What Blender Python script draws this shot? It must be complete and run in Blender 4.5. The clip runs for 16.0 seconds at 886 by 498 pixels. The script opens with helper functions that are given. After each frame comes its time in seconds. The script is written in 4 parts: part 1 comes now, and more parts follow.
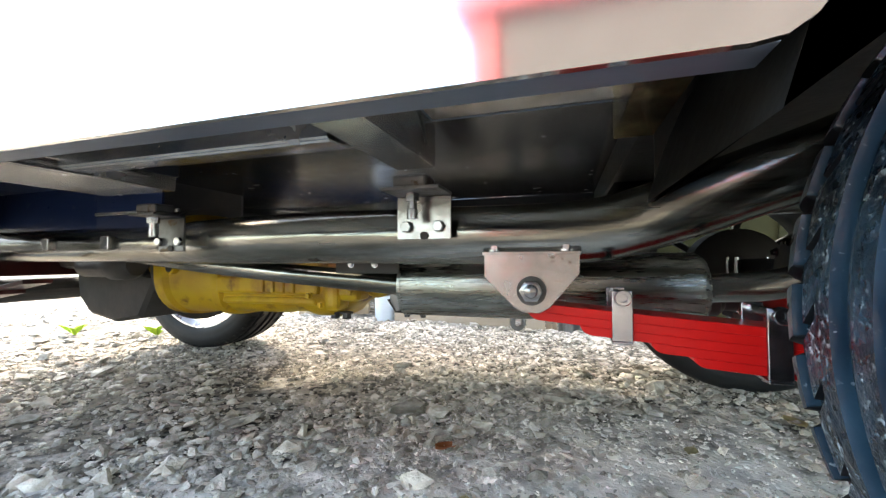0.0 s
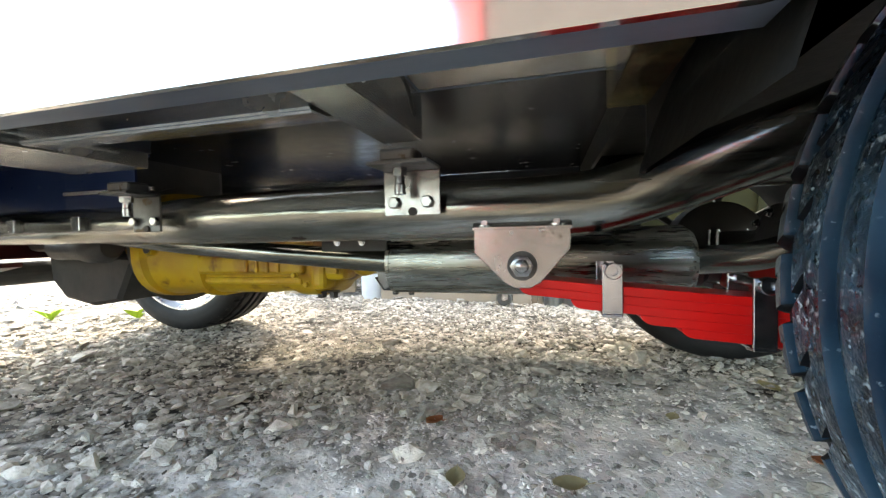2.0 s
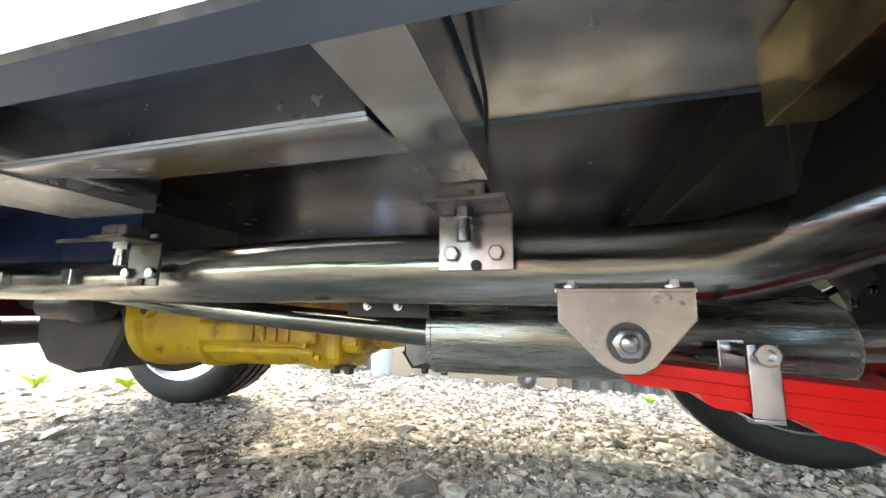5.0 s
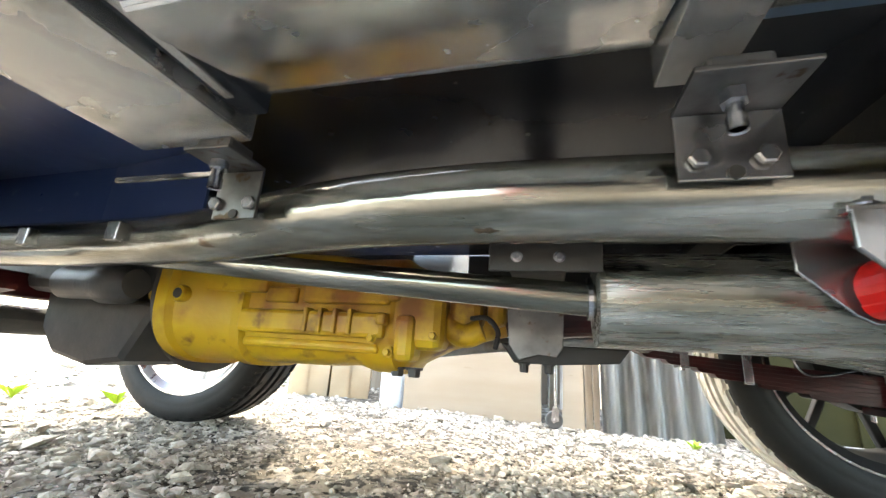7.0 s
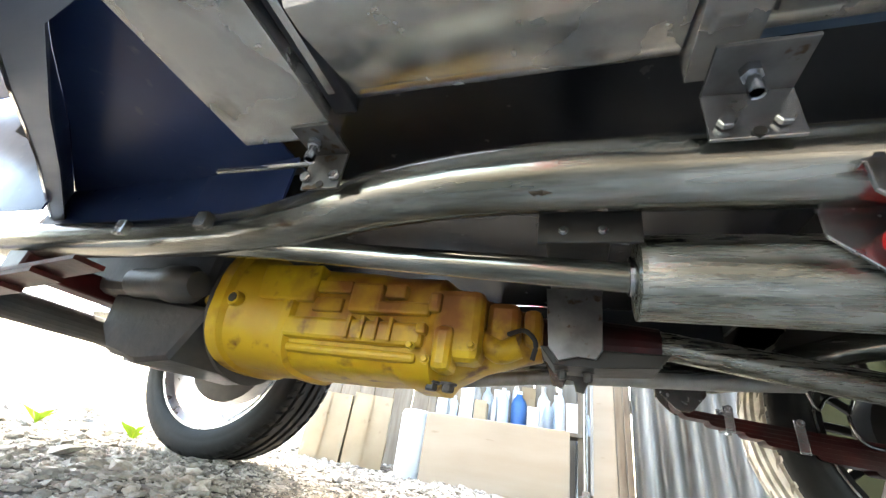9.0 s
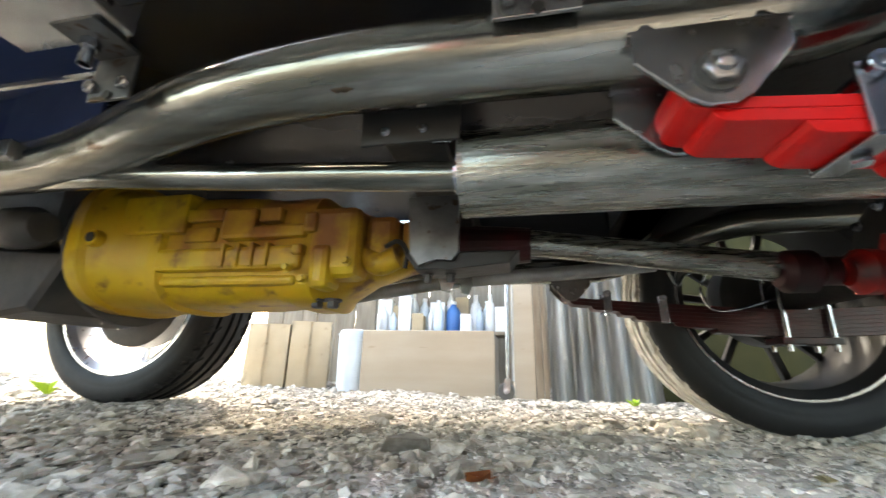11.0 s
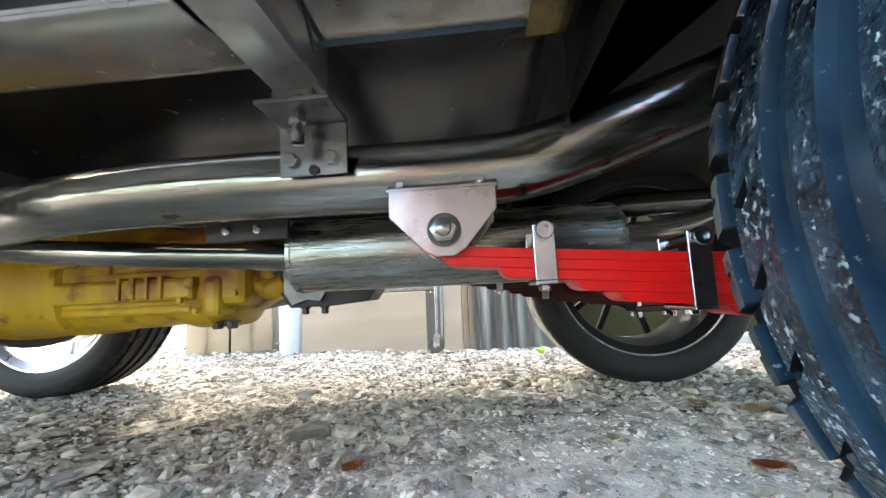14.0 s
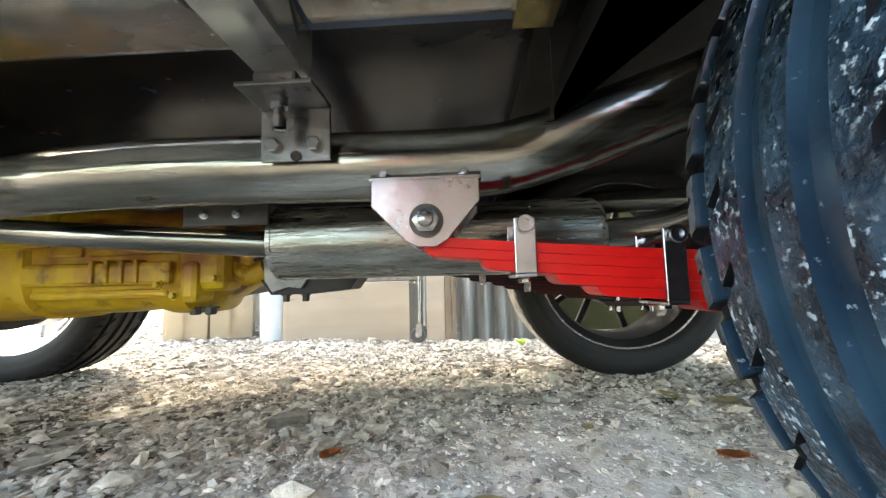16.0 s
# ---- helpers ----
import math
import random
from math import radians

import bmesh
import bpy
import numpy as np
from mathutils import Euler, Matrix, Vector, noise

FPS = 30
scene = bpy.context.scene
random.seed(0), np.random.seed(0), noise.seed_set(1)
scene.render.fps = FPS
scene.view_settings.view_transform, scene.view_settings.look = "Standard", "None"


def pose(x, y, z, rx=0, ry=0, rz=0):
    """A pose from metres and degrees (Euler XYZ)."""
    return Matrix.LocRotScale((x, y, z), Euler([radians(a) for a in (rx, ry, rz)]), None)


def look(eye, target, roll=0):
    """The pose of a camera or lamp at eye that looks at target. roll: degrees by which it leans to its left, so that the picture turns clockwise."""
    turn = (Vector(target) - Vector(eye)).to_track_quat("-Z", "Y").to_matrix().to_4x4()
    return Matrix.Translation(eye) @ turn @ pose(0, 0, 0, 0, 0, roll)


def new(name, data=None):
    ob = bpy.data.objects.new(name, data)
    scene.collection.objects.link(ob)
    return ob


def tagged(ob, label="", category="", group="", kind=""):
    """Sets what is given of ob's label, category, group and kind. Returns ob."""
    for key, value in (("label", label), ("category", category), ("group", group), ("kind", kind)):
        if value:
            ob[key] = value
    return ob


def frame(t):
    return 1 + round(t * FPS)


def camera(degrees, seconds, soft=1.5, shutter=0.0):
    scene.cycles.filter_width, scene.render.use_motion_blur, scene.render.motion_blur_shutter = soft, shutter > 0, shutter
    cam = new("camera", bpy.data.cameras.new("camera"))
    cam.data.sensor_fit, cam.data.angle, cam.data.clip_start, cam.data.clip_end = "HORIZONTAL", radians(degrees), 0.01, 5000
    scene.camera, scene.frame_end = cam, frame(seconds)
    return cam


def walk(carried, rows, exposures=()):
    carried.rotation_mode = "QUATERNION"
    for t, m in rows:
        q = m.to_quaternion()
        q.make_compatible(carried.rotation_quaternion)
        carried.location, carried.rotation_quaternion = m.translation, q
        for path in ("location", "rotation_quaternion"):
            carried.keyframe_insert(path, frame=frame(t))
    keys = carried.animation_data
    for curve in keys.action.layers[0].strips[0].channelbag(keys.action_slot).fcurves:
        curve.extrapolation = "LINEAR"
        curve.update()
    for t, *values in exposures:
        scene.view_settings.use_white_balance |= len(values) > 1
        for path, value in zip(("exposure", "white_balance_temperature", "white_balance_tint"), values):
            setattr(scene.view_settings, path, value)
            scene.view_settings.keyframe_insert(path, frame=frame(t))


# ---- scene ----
cam = camera(96.7, 16.0, 1.3, 0.4)
PATH = [
    (0, (0.033, -0.417, 0.332), (-0.558, 1.493, 0.387), -0.3),
    (0.5, (0.031, -0.423, 0.336), (-0.518, 1.499, 0.386), -0.4),
    (1, (0.027, -0.413, 0.33), (-0.457, 1.527, 0.291), 0.5),
    (1.5, (0.028, -0.411, 0.331), (-0.455, 1.528, 0.244), -0.3),
    (2, (0.027, -0.411, 0.331), (-0.494, 1.519, 0.269), -1.2),
    (2.5, (0.026, -0.414, 0.331), (-0.508, 1.514, 0.316), -1.1),
    (3, (0.026, -0.413, 0.334), (-0.501, 1.516, 0.351), -1.0),
    (3.5, (0.022, -0.396, 0.33), (-0.458, 1.544, 0.254), -1.3),
    (4, (-0.004, -0.347, 0.323), (-0.245, 1.637, 0.394), -1.0),
    (4.5, (-0.027, -0.328, 0.323), (-0.331, 1.641, 0.505), 0.4),
    (5, (-0.043, -0.335, 0.322), (-0.599, 1.561, 0.634), 0.7),
    (7.5, (-0.229, -0.279, 0.212), (-0.743, 1.524, 0.908), 5.2),
    (8, (-0.232, -0.292, 0.181), (-0.848, 1.371, 1.107), 9.3),
    (10.5, (-0.161, -0.284, 0.099), (-0.784, 1.498, 0.758), 8.4),
    (11, (-0.12, -0.255, 0.13), (-0.492, 1.628, 0.692), 1.3),
    (11.5, (-0.065, -0.253, 0.126), (-0.28, 1.603, 0.841), 2.0),
    (12, (-0.029, -0.247, 0.144), (-0.13, 1.645, 0.784), -1.5),
    (12.5, (-0.004, -0.281, 0.177), (-0.143, 1.667, 0.608), -1.7),
    (13, (0.016, -0.343, 0.231), (-0.272, 1.631, 0.367), -1.8),
    (13.5, (0.028, -0.351, 0.261), (-0.225, 1.627, 0.415), -3.6),
    (14, (0.028, -0.348, 0.248), (-0.145, 1.63, 0.488), -2.7),
    (14.5, (0.028, -0.346, 0.241), (-0.086, 1.641, 0.444), -0.6),
    (15, (0.028, -0.346, 0.244), (-0.071, 1.641, 0.446), -1.0),
    (15.5, (0.031, -0.347, 0.247), (-0.064, 1.64, 0.453), -1.3),
    (16, (0.031, -0.349, 0.248), (-0.069, 1.639, 0.438), -1.4),
]
walk(cam, [(t, look(eye, target, roll)) for t, eye, target, roll in PATH],
     [(0, 3.92, 7200, 6), (1, 3.87, 7450, 5), (3.5, 3.92, 7500, 4), (4.2, 4.23, 8000, 5), (5, 4.38, 7400, 4), (7.5, 4.77, 7400, 5), (8.2, 4.89, 7150, 5), (10.5, 4.17, 7400, 5), (11.5, 4.17, 7700, 5), (12.5, 4.25, 7450, 5), (13.5, 4.20, 6800, 4), (14.2, 4.20, 7050, 4), (15, 4.20, 7600, 4), (16, 4.20, 7600, 4)])

# ---- light ----
SUN_DIR = Vector((-0.36, 0.60, 0.71)).normalized()
world = bpy.data.worlds.new("sky")
scene.world = world
world.use_nodes = True
wn = world.node_tree.nodes
sky = wn.new("ShaderNodeTexSky")
sky.sky_type, sky.sun_disc = "NISHITA", False
sky.dust_density, sky.air_density = 3.0, 1.0
sky.sun_elevation = math.asin(SUN_DIR.z)
sky.sun_rotation = math.atan2(SUN_DIR.x, SUN_DIR.y)
wn["Background"].inputs["Strength"].default_value = 0.15
world.node_tree.links.new(sky.outputs[0], wn["Background"].inputs["Color"])
sun = new("sun", bpy.data.lights.new("sun", "SUN"))
sun.data.energy, sun.data.angle, sun.data.color = 0.30, radians(2), (1.0, 0.96, 0.90)
sun.matrix_world = look(SUN_DIR * 20, (0, 0, 0))


# ---- materials ----
def mat(name, color, rough=0.5, metal=0.0, color2=None, scale=8.0, detail=6.0, bump=0.0, bump_scale=60.0, stretch=(1, 1, 1),
        rough2=None, spots=None, spot_scale=40.0, spot_at=0.62, spot_soft=0.06, coat=0.0, contrast=0.2, trans=0.0, alpha_ior=1.45, island=0.0, spec=0.5, grime=0.0, grime_scale=22.0, cluster=0.0, patch=None):
    """A principled material: two-tone mottling, roughness variation, fine relief and optional spots of dirt."""
    m = bpy.data.materials.new(name)
    m.use_nodes = True
    nt = m.node_tree
    n, li = nt.nodes, nt.links
    p = n["Principled BSDF"]
    p.inputs["Metallic"].default_value = metal
    p.inputs["Specular IOR Level"].default_value = spec
    p.inputs["Coat Weight"].default_value = coat
    p.inputs["Transmission Weight"].default_value = trans
    p.inputs["IOR"].default_value = alpha_ior
    tc = n.new("ShaderNodeTexCoord")
    mp = n.new("ShaderNodeMapping")
    mp.inputs["Scale"].default_value = stretch
    li.new(tc.outputs["Object"], mp.inputs["Vector"])

    def noise_tex(sc, det):
        t = n.new("ShaderNodeTexNoise")
        t.inputs["Scale"].default_value, t.inputs["Detail"].default_value = sc, det
        li.new(mp.outputs[0], t.inputs["Vector"])
        return t

    def ramp(src, lo, hi):
        r = n.new("ShaderNodeMapRange")
        r.inputs["From Min"].default_value, r.inputs["From Max"].default_value = lo, hi
        li.new(src, r.inputs["Value"])
        return r.outputs["Result"]

    def mix(fac, a, b):
        x = n.new("ShaderNodeMix")
        x.data_type = "RGBA"
        li.new(fac, x.inputs["Factor"])
        for val, sock in ((a, x.inputs["A"]), (b, x.inputs["B"])):
            if isinstance(val, tuple):
                sock.default_value = (*val[:3], 1)
            else:
                li.new(val, sock)
        return x.outputs["Result"]

    big = noise_tex(scale, detail)
    f = ramp(big.outputs["Fac"], 0.5 - contrast, 0.5 + contrast)
    col = mix(f, color, color2 or tuple(c * 0.8 for c in color))
    if spots:
        sp = noise_tex(spot_scale, 8.0)
        fac = ramp(sp.outputs["Fac"], spot_at, spot_at + spot_soft)
        if cluster:
            where = ramp(noise_tex(cluster, 4.0).outputs["Fac"], 0.42, 0.62)
            mul = n.new("ShaderNodeMath")
            mul.operation = "MULTIPLY"
            li.new(fac, mul.inputs[0])
            li.new(where, mul.inputs[1])
            fac = mul.outputs[0]
        col = mix(fac, col, spots)
    if patch:
        # an area of another tone with a ragged rim: pale dust on the soil, brown on the gearbox
        centre, size, tone = patch
        pm = n.new("ShaderNodeMapping")
        pm.vector_type = "TEXTURE"
        pm.inputs["Location"].default_value, pm.inputs["Scale"].default_value = centre, size
        li.new(tc.outputs["Object"], pm.inputs["Vector"])
        gd = n.new("ShaderNodeTexGradient")
        gd.gradient_type = "SPHERICAL"
        li.new(pm.outputs[0], gd.inputs["Vector"])
        add = n.new("ShaderNodeMath")
        add.operation = "ADD"
        li.new(gd.outputs["Fac"], add.inputs[0])
        rag = n.new("ShaderNodeMapRange")
        rag.inputs["To Min"].default_value, rag.inputs["To Max"].default_value = -1.1, 1.1
        li.new(noise_tex(16.0, 12.0).outputs["Fac"], rag.inputs["Value"])
        li.new(rag.outputs["Result"], add.inputs[1])
        col = mix(ramp(add.outputs[0], 0.1, 0.8), col, tone)
    if island:
        geo = n.new("ShaderNodeNewGeometry")
        ob_info = n.new("ShaderNodeMapRange")
        ob_info.inputs["To Min"].default_value, ob_info.inputs["To Max"].default_value = 1 - island, 1 + island * 0.6
        li.new(geo.outputs["Random Per Island"], ob_info.inputs["Value"])
        vm = n.new("ShaderNodeVectorMath")
        vm.operation = "SCALE"
        li.new(col, vm.inputs[0])
        li.new(ob_info.outputs["Result"], vm.inputs["Scale"])
        col = vm.outputs["Vector"]
    li.new(col, p.inputs["Base Color"])
    rr = n.new("ShaderNodeMapRange")
    rr.inputs["To Min"].default_value, rr.inputs["To Max"].default_value = rough, rough2 if rough2 is not None else min(1, rough * 1.3)
    fine = noise_tex(scale * 4.3, 5.0)
    li.new(fine.outputs["Fac"], rr.inputs["Value"])
    li.new(rr.outputs["Result"], p.inputs["Roughness"])
    if grime:
        dust = noise_tex(grime_scale, 7.0)
        gr = n.new("ShaderNodeMapRange")
        gr.inputs["From Min"].default_value, gr.inputs["From Max"].default_value = 0.38, 0.66
        gr.inputs["To Min"].default_value, gr.inputs["To Max"].default_value = metal, metal - grime
        li.new(dust.outputs["Fac"], gr.inputs["Value"])
        li.new(gr.outputs["Result"], p.inputs["Metallic"])
    if bump:
        b = n.new("ShaderNodeBump")
        b.inputs["Strength"].default_value, b.inputs["Distance"].default_value = bump, 0.004
        g = noise_tex(bump_scale, 6.0)
        li.new(g.outputs["Fac"], b.inputs["Height"])
        li.new(b.outputs["Normal"], p.inputs["Normal"])
    return m


M = {}
M["ground"] = mat("gravel_soil", (0.078, 0.064, 0.044), 0.95, color2=(0.31, 0.265, 0.205), scale=4.2, detail=11, bump=1.0, bump_scale=130, spots=(0.030, 0.025, 0.017), spot_scale=52, spot_at=0.495, contrast=0.13, patch=((0.28, 0.10, 0.0), (1.15, 0.70, 1.0), (0.88, 0.80, 0.70)))
M["stone"] = mat("crushed_stone", (0.56, 0.51, 0.43), 0.9, color2=(0.36, 0.315, 0.25), scale=60, bump=0.6, bump_scale=260, contrast=0.12, island=0.5)
M["pebble"] = mat("pale_stone_crumbs", (0.88, 0.81, 0.72), 0.95, color2=(0.66, 0.60, 0.52), scale=50, bump=0.5, bump_scale=260, contrast=0.12, island=0.35)
M["pipe"] = mat("polished_pipe", (0.28, 0.28, 0.255), 0.08, 1.0, color2=(0.12, 0.12, 0.10), scale=18, stretch=(0.22, 2.2, 2.2), bump=0.22, bump_scale=36, rough2=0.27, contrast=0.10, grime=0.30, grime_scale=26, spots=(0.08, 0.05, 0.028), spot_scale=20, spot_at=0.64)
M["muffler"] = mat("brushed_muffler", (0.36, 0.36, 0.325), 0.16, 1.0, color2=(0.15, 0.15, 0.125), scale=26, stretch=(0.24, 2.4, 2.4), bump=0.40, bump_scale=52, rough2=0.40, contrast=0.10, grime=0.40, grime_scale=38)
M["sheet"] = mat("stainless_sheet", (0.72, 0.71, 0.685), 0.12, 1.0, color2=(0.47, 0.46, 0.43), scale=8, detail=9, bump=0.18, bump_scale=15, rough2=0.34, spots=(0.25, 0.225, 0.18), spot_scale=11, spot_at=0.575, spot_soft=0.16, grime=0.42, grime_scale=8, contrast=0.14)
M["dull"] = mat("dull_grey_steel", (0.19, 0.19, 0.188), 0.30, 0.95, color2=(0.085, 0.085, 0.083), scale=26, bump=0.16, bump_scale=70, rough2=0.6, spots=(0.08, 0.055, 0.035), spot_scale=60, spot_at=0.61)
# dust on the far tread, paled further to paint in sunlight
M["dusty"] = mat("sunlit_dusty_tread_rubber", (0.62, 0.59, 0.52), 0.85, color2=(0.34, 0.32, 0.28), scale=30, bump=0.2, bump_scale=120)
M["mirror"] = mat("mirror_sheet", (0.72, 0.72, 0.72), 0.06, 1.0, scale=5, bump=0.015, bump_scale=8, rough2=0.14)
M["inner"] = mat("black_gloss_paint", (0.016, 0.0175, 0.021), 0.14, color2=(0.024, 0.026, 0.03), scale=5, bump=0.06, bump_scale=16, rough2=0.32, spec=0.3)
# navy, lip and sill: bluish haze and dark reflections put into steel colours
M["navy"] = mat("hazed_navy_steel", (0.014, 0.026, 0.074), 0.22, color2=(0.024, 0.042, 0.105), scale=5, detail=9, bump=0.05, bump_scale=18, rough2=0.42, spec=0.3, spots=(0.06, 0.08, 0.12), spot_scale=34, spot_at=0.66, spot_soft=0.1)
M["lip"] = mat("brushed_sill_lip", (0.20, 0.23, 0.285), 0.32, 0.8, color2=(0.13, 0.155, 0.205), scale=9, detail=8, stretch=(0.3, 2, 2), bump=0.05, bump_scale=30, rough2=0.5)
M["sill"] = mat("blue_grey_sill", (0.125, 0.185, 0.265), 0.28, 0.75, color2=(0.075, 0.115, 0.175), scale=7, detail=9, stretch=(0.35, 2, 2), bump=0.08, bump_scale=22, rough2=0.48)
# the red paint darkened, with underbody shade put into its colour
M["maroon"] = mat("shaded_red_paint", (0.062, 0.004, 0.004), 0.32, color2=(0.012, 0.005, 0.005), scale=14, bump=0.1, bump_scale=90, spec=0.4)
M["deep_red"] = mat("oily_red_paint", (0.42, 0.011, 0.008), 0.22, color2=(0.045, 0.006, 0.005), scale=15, detail=9, bump=0.3, bump_scale=45, rough2=0.5, contrast=0.12)
M["black"] = mat("black_undercoat", (0.020, 0.0195, 0.018), 0.42, color2=(0.032, 0.030, 0.027), scale=14, bump=0.15, bump_scale=90, spec=0.25)
M["plate"] = mat("bare_steel_plate", (0.42, 0.41, 0.41), 0.15, 1.0, color2=(0.24, 0.235, 0.23), scale=16, bump=0.10, bump_scale=60, rough2=0.34, spots=(0.09, 0.065, 0.045), spot_scale=80, spot_at=0.65, grime=0.2)
M["rust"] = mat("rusty_weld", (0.055, 0.035, 0.020), 0.85, color2=(0.030, 0.022, 0.014), scale=90, bump=0.6, bump_scale=240)
M["zinc"] = mat("zinc_steel", (0.46, 0.475, 0.51), 0.13, 1.0, color2=(0.25, 0.255, 0.275), scale=40, bump=0.06, rough2=0.32)
M["red"] = mat("red_gloss_paint", (0.62, 0.008, 0.008), 0.28, color2=(0.46, 0.006, 0.006), scale=12, bump=0.06, bump_scale=90, rough2=0.42, spec=0.3)
# patch: browner towards the upper rear of the case
M["yellow"] = mat("yellow_paint", (0.52, 0.36, 0.008), 0.42, color2=(0.38, 0.19, 0.010), scale=7, bump=0.2, bump_scale=60, spots=(0.14, 0.06, 0.012), spot_scale=22, spot_at=0.58, spot_soft=0.12, patch=((-0.42, 0.27, 0.39), (0.34, 0.4, 0.17), (0.22, 0.08, 0.012)))
# bluish mottling paints in the sky's reflection; the pale spots are dust
M["tyre"] = mat("sky_tinted_dusty_rubber", (0.005, 0.010, 0.017), 0.15, color2=(0.022, 0.046, 0.070), scale=24, detail=12, bump=1.0, bump_scale=120, rough2=0.42, spots=(0.52, 0.62, 0.67), spot_scale=240, spot_at=0.572, spot_soft=0.08, cluster=17.0, contrast=0.09, spec=0.5)
# near-black rubber paints the shade inside the tread slots
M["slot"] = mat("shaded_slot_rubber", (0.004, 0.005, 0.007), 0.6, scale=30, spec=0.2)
M["shoulder"] = mat("worn_shoulder_rubber", (0.016, 0.025, 0.036), 0.45, color2=(0.125, 0.145, 0.155), scale=12, detail=10, bump=0.4, bump_scale=170, contrast=0.13, spots=(0.010, 0.013, 0.018), spot_scale=150, spot_at=0.58, spot_soft=0.08, spec=0.4)
# groove blue is the sky's reflection put into the base colour
M["groove"] = mat("sky_tinted_groove_rubber", (0.020, 0.048, 0.076), 0.20, color2=(0.008, 0.020, 0.036), scale=16, bump=0.3, bump_scale=60, contrast=0.14, spots=(0.25, 0.32, 0.36), spot_scale=190, spot_at=0.655, spot_soft=0.05, cluster=14.0, spec=0.55)
M["tyre2"] = mat("tyre_rubber", (0.011, 0.011, 0.0115), 0.55, color2=(0.018, 0.018, 0.018), scale=9, bump=0.15, bump_scale=110, spec=0.3)
M["rim_dark"] = mat("black_alloy", (0.012, 0.012, 0.013), 0.38, color2=(0.02, 0.02, 0.02), scale=10, spec=0.2)
M["rim_bright"] = mat("silver_alloy", (0.75, 0.75, 0.76), 0.22, 1.0, color2=(0.65, 0.65, 0.66), scale=8, rough2=0.35)
M["iron"] = mat("dark_cast_iron", (0.045, 0.046, 0.048), 0.45, 0.3, color2=(0.085, 0.08, 0.072), scale=12, bump=0.25, bump_scale=70, spec=0.3)
M["card"] = mat("cardboard", (0.44, 0.35, 0.23), 0.85, color2=(0.34, 0.26, 0.16), scale=5, bump=0.2, bump_scale=40, spots=(0.22, 0.15, 0.085), spot_scale=12, spot_at=0.62, spot_soft=0.12)
# steel strap coloured yellowish, with red spots, to paint in the ground's reflection
M["strap"] = mat("reflection_tinted_strap", (0.46, 0.38, 0.17), 0.12, 0.9, color2=(0.10, 0.066, 0.03), scale=22, detail=9, bump=0.3, bump_scale=40, rough2=0.32, spots=(0.16, 0.03, 0.02), spot_scale=18, spot_at=0.58, spot_soft=0.1, contrast=0.10)
M["board"] = mat("plywood_board", (0.40, 0.345, 0.27), 0.7, color2=(0.33, 0.275, 0.205), scale=3, stretch=(0.6, 1, 3), bump=0.05, spots=(0.24, 0.185, 0.125), spot_scale=14, spot_at=0.66, spot_soft=0.12)
M["wood"] = mat("grey_wood", (0.25, 0.205, 0.15), 0.8, color2=(0.15, 0.115, 0.08), scale=7, stretch=(5, 5, 0.5), bump=0.2, bump_scale=30)
M["galv"] = mat("galvanised_sheet", (0.42, 0.42, 0.405), 0.45, 0.55, color2=(0.25, 0.25, 0.235), scale=10, detail=8, stretch=(2, 2, 0.35), bump=0.06, rough2=0.62, spots=(0.17, 0.135, 0.10), spot_scale=9, spot_at=0.62, spot_soft=0.15)
M["plastic"] = mat("cloudy_plastic", (0.70, 0.78, 0.84), 0.3, color2=(0.60, 0.70, 0.78), scale=9, trans=0.25)
M["white"] = mat("white_plastic", (0.75, 0.75, 0.74), 0.4, color2=(0.62, 0.62, 0.60), scale=8)
M["blue"] = mat("blue_plastic", (0.04, 0.14, 0.36), 0.4, scale=8)
M["olive"] = mat("olive_painted_board", (0.034, 0.032, 0.009), 0.7, color2=(0.020, 0.019, 0.007), scale=4, bump=0.05, spec=0.2)
M["wall"] = mat("tan_plaster", (0.082, 0.073, 0.068), 0.9, color2=(0.066, 0.058, 0.054), scale=2, bump=0.1)
M["redpost"] = mat("red_painted_post", (0.30, 0.05, 0.05), 0.6, scale=4)
M["leaf"] = mat("dry_leaf", (0.34, 0.12, 0.035), 0.7, color2=(0.24, 0.08, 0.025), scale=50, bump=0.2)
M["leaf_pale"] = mat("pale_dry_leaf", (0.42, 0.36, 0.20), 0.7, color2=(0.34, 0.27, 0.13), scale=50, bump=0.2)
M["weed"] = mat("weed_leaf", (0.28, 0.45, 0.025), 0.6, color2=(0.34, 0.50, 0.04), scale=30)
M["foliage"] = mat("yellow_green_leaf", (0.115, 0.125, 0.018), 0.5, color2=(0.07, 0.10, 0.015), scale=3, island=0.5)
M["gloss"] = mat("glossy_black_floor", (0.012, 0.013, 0.016), 0.12, color2=(0.018, 0.019, 0.023), scale=6, bump=0.16, bump_scale=8, rough2=0.34, spec=0.3)
M["caster"] = mat("grey_caster_plastic", (0.10, 0.10, 0.098), 0.5, color2=(0.065, 0.065, 0.06), scale=30)
M["rubber"] = mat("black_rubber", (0.02, 0.02, 0.02), 0.6, scale=20)
M["concrete"] = mat("concrete_kerb", (0.42, 0.40, 0.36), 0.9, color2=(0.34, 0.32, 0.28), scale=6, bump=0.3, bump_scale=60)


# ---- mesh helpers ----
def part(name, bm, material, parent, label="", smooth=False):
    me = bpy.data.meshes.new(name)
    bmesh.ops.recalc_face_normals(bm, faces=bm.faces)
    bm.to_mesh(me)
    bm.free()
    me.materials.append(M[material])
    for f in me.polygons:
        f.use_smooth = smooth
    if smooth:
        me.set_sharp_from_angle(angle=radians(35))
    ob = new(name, me)
    ob.parent = parent
    if label:
        ob["label"] = label
    return ob


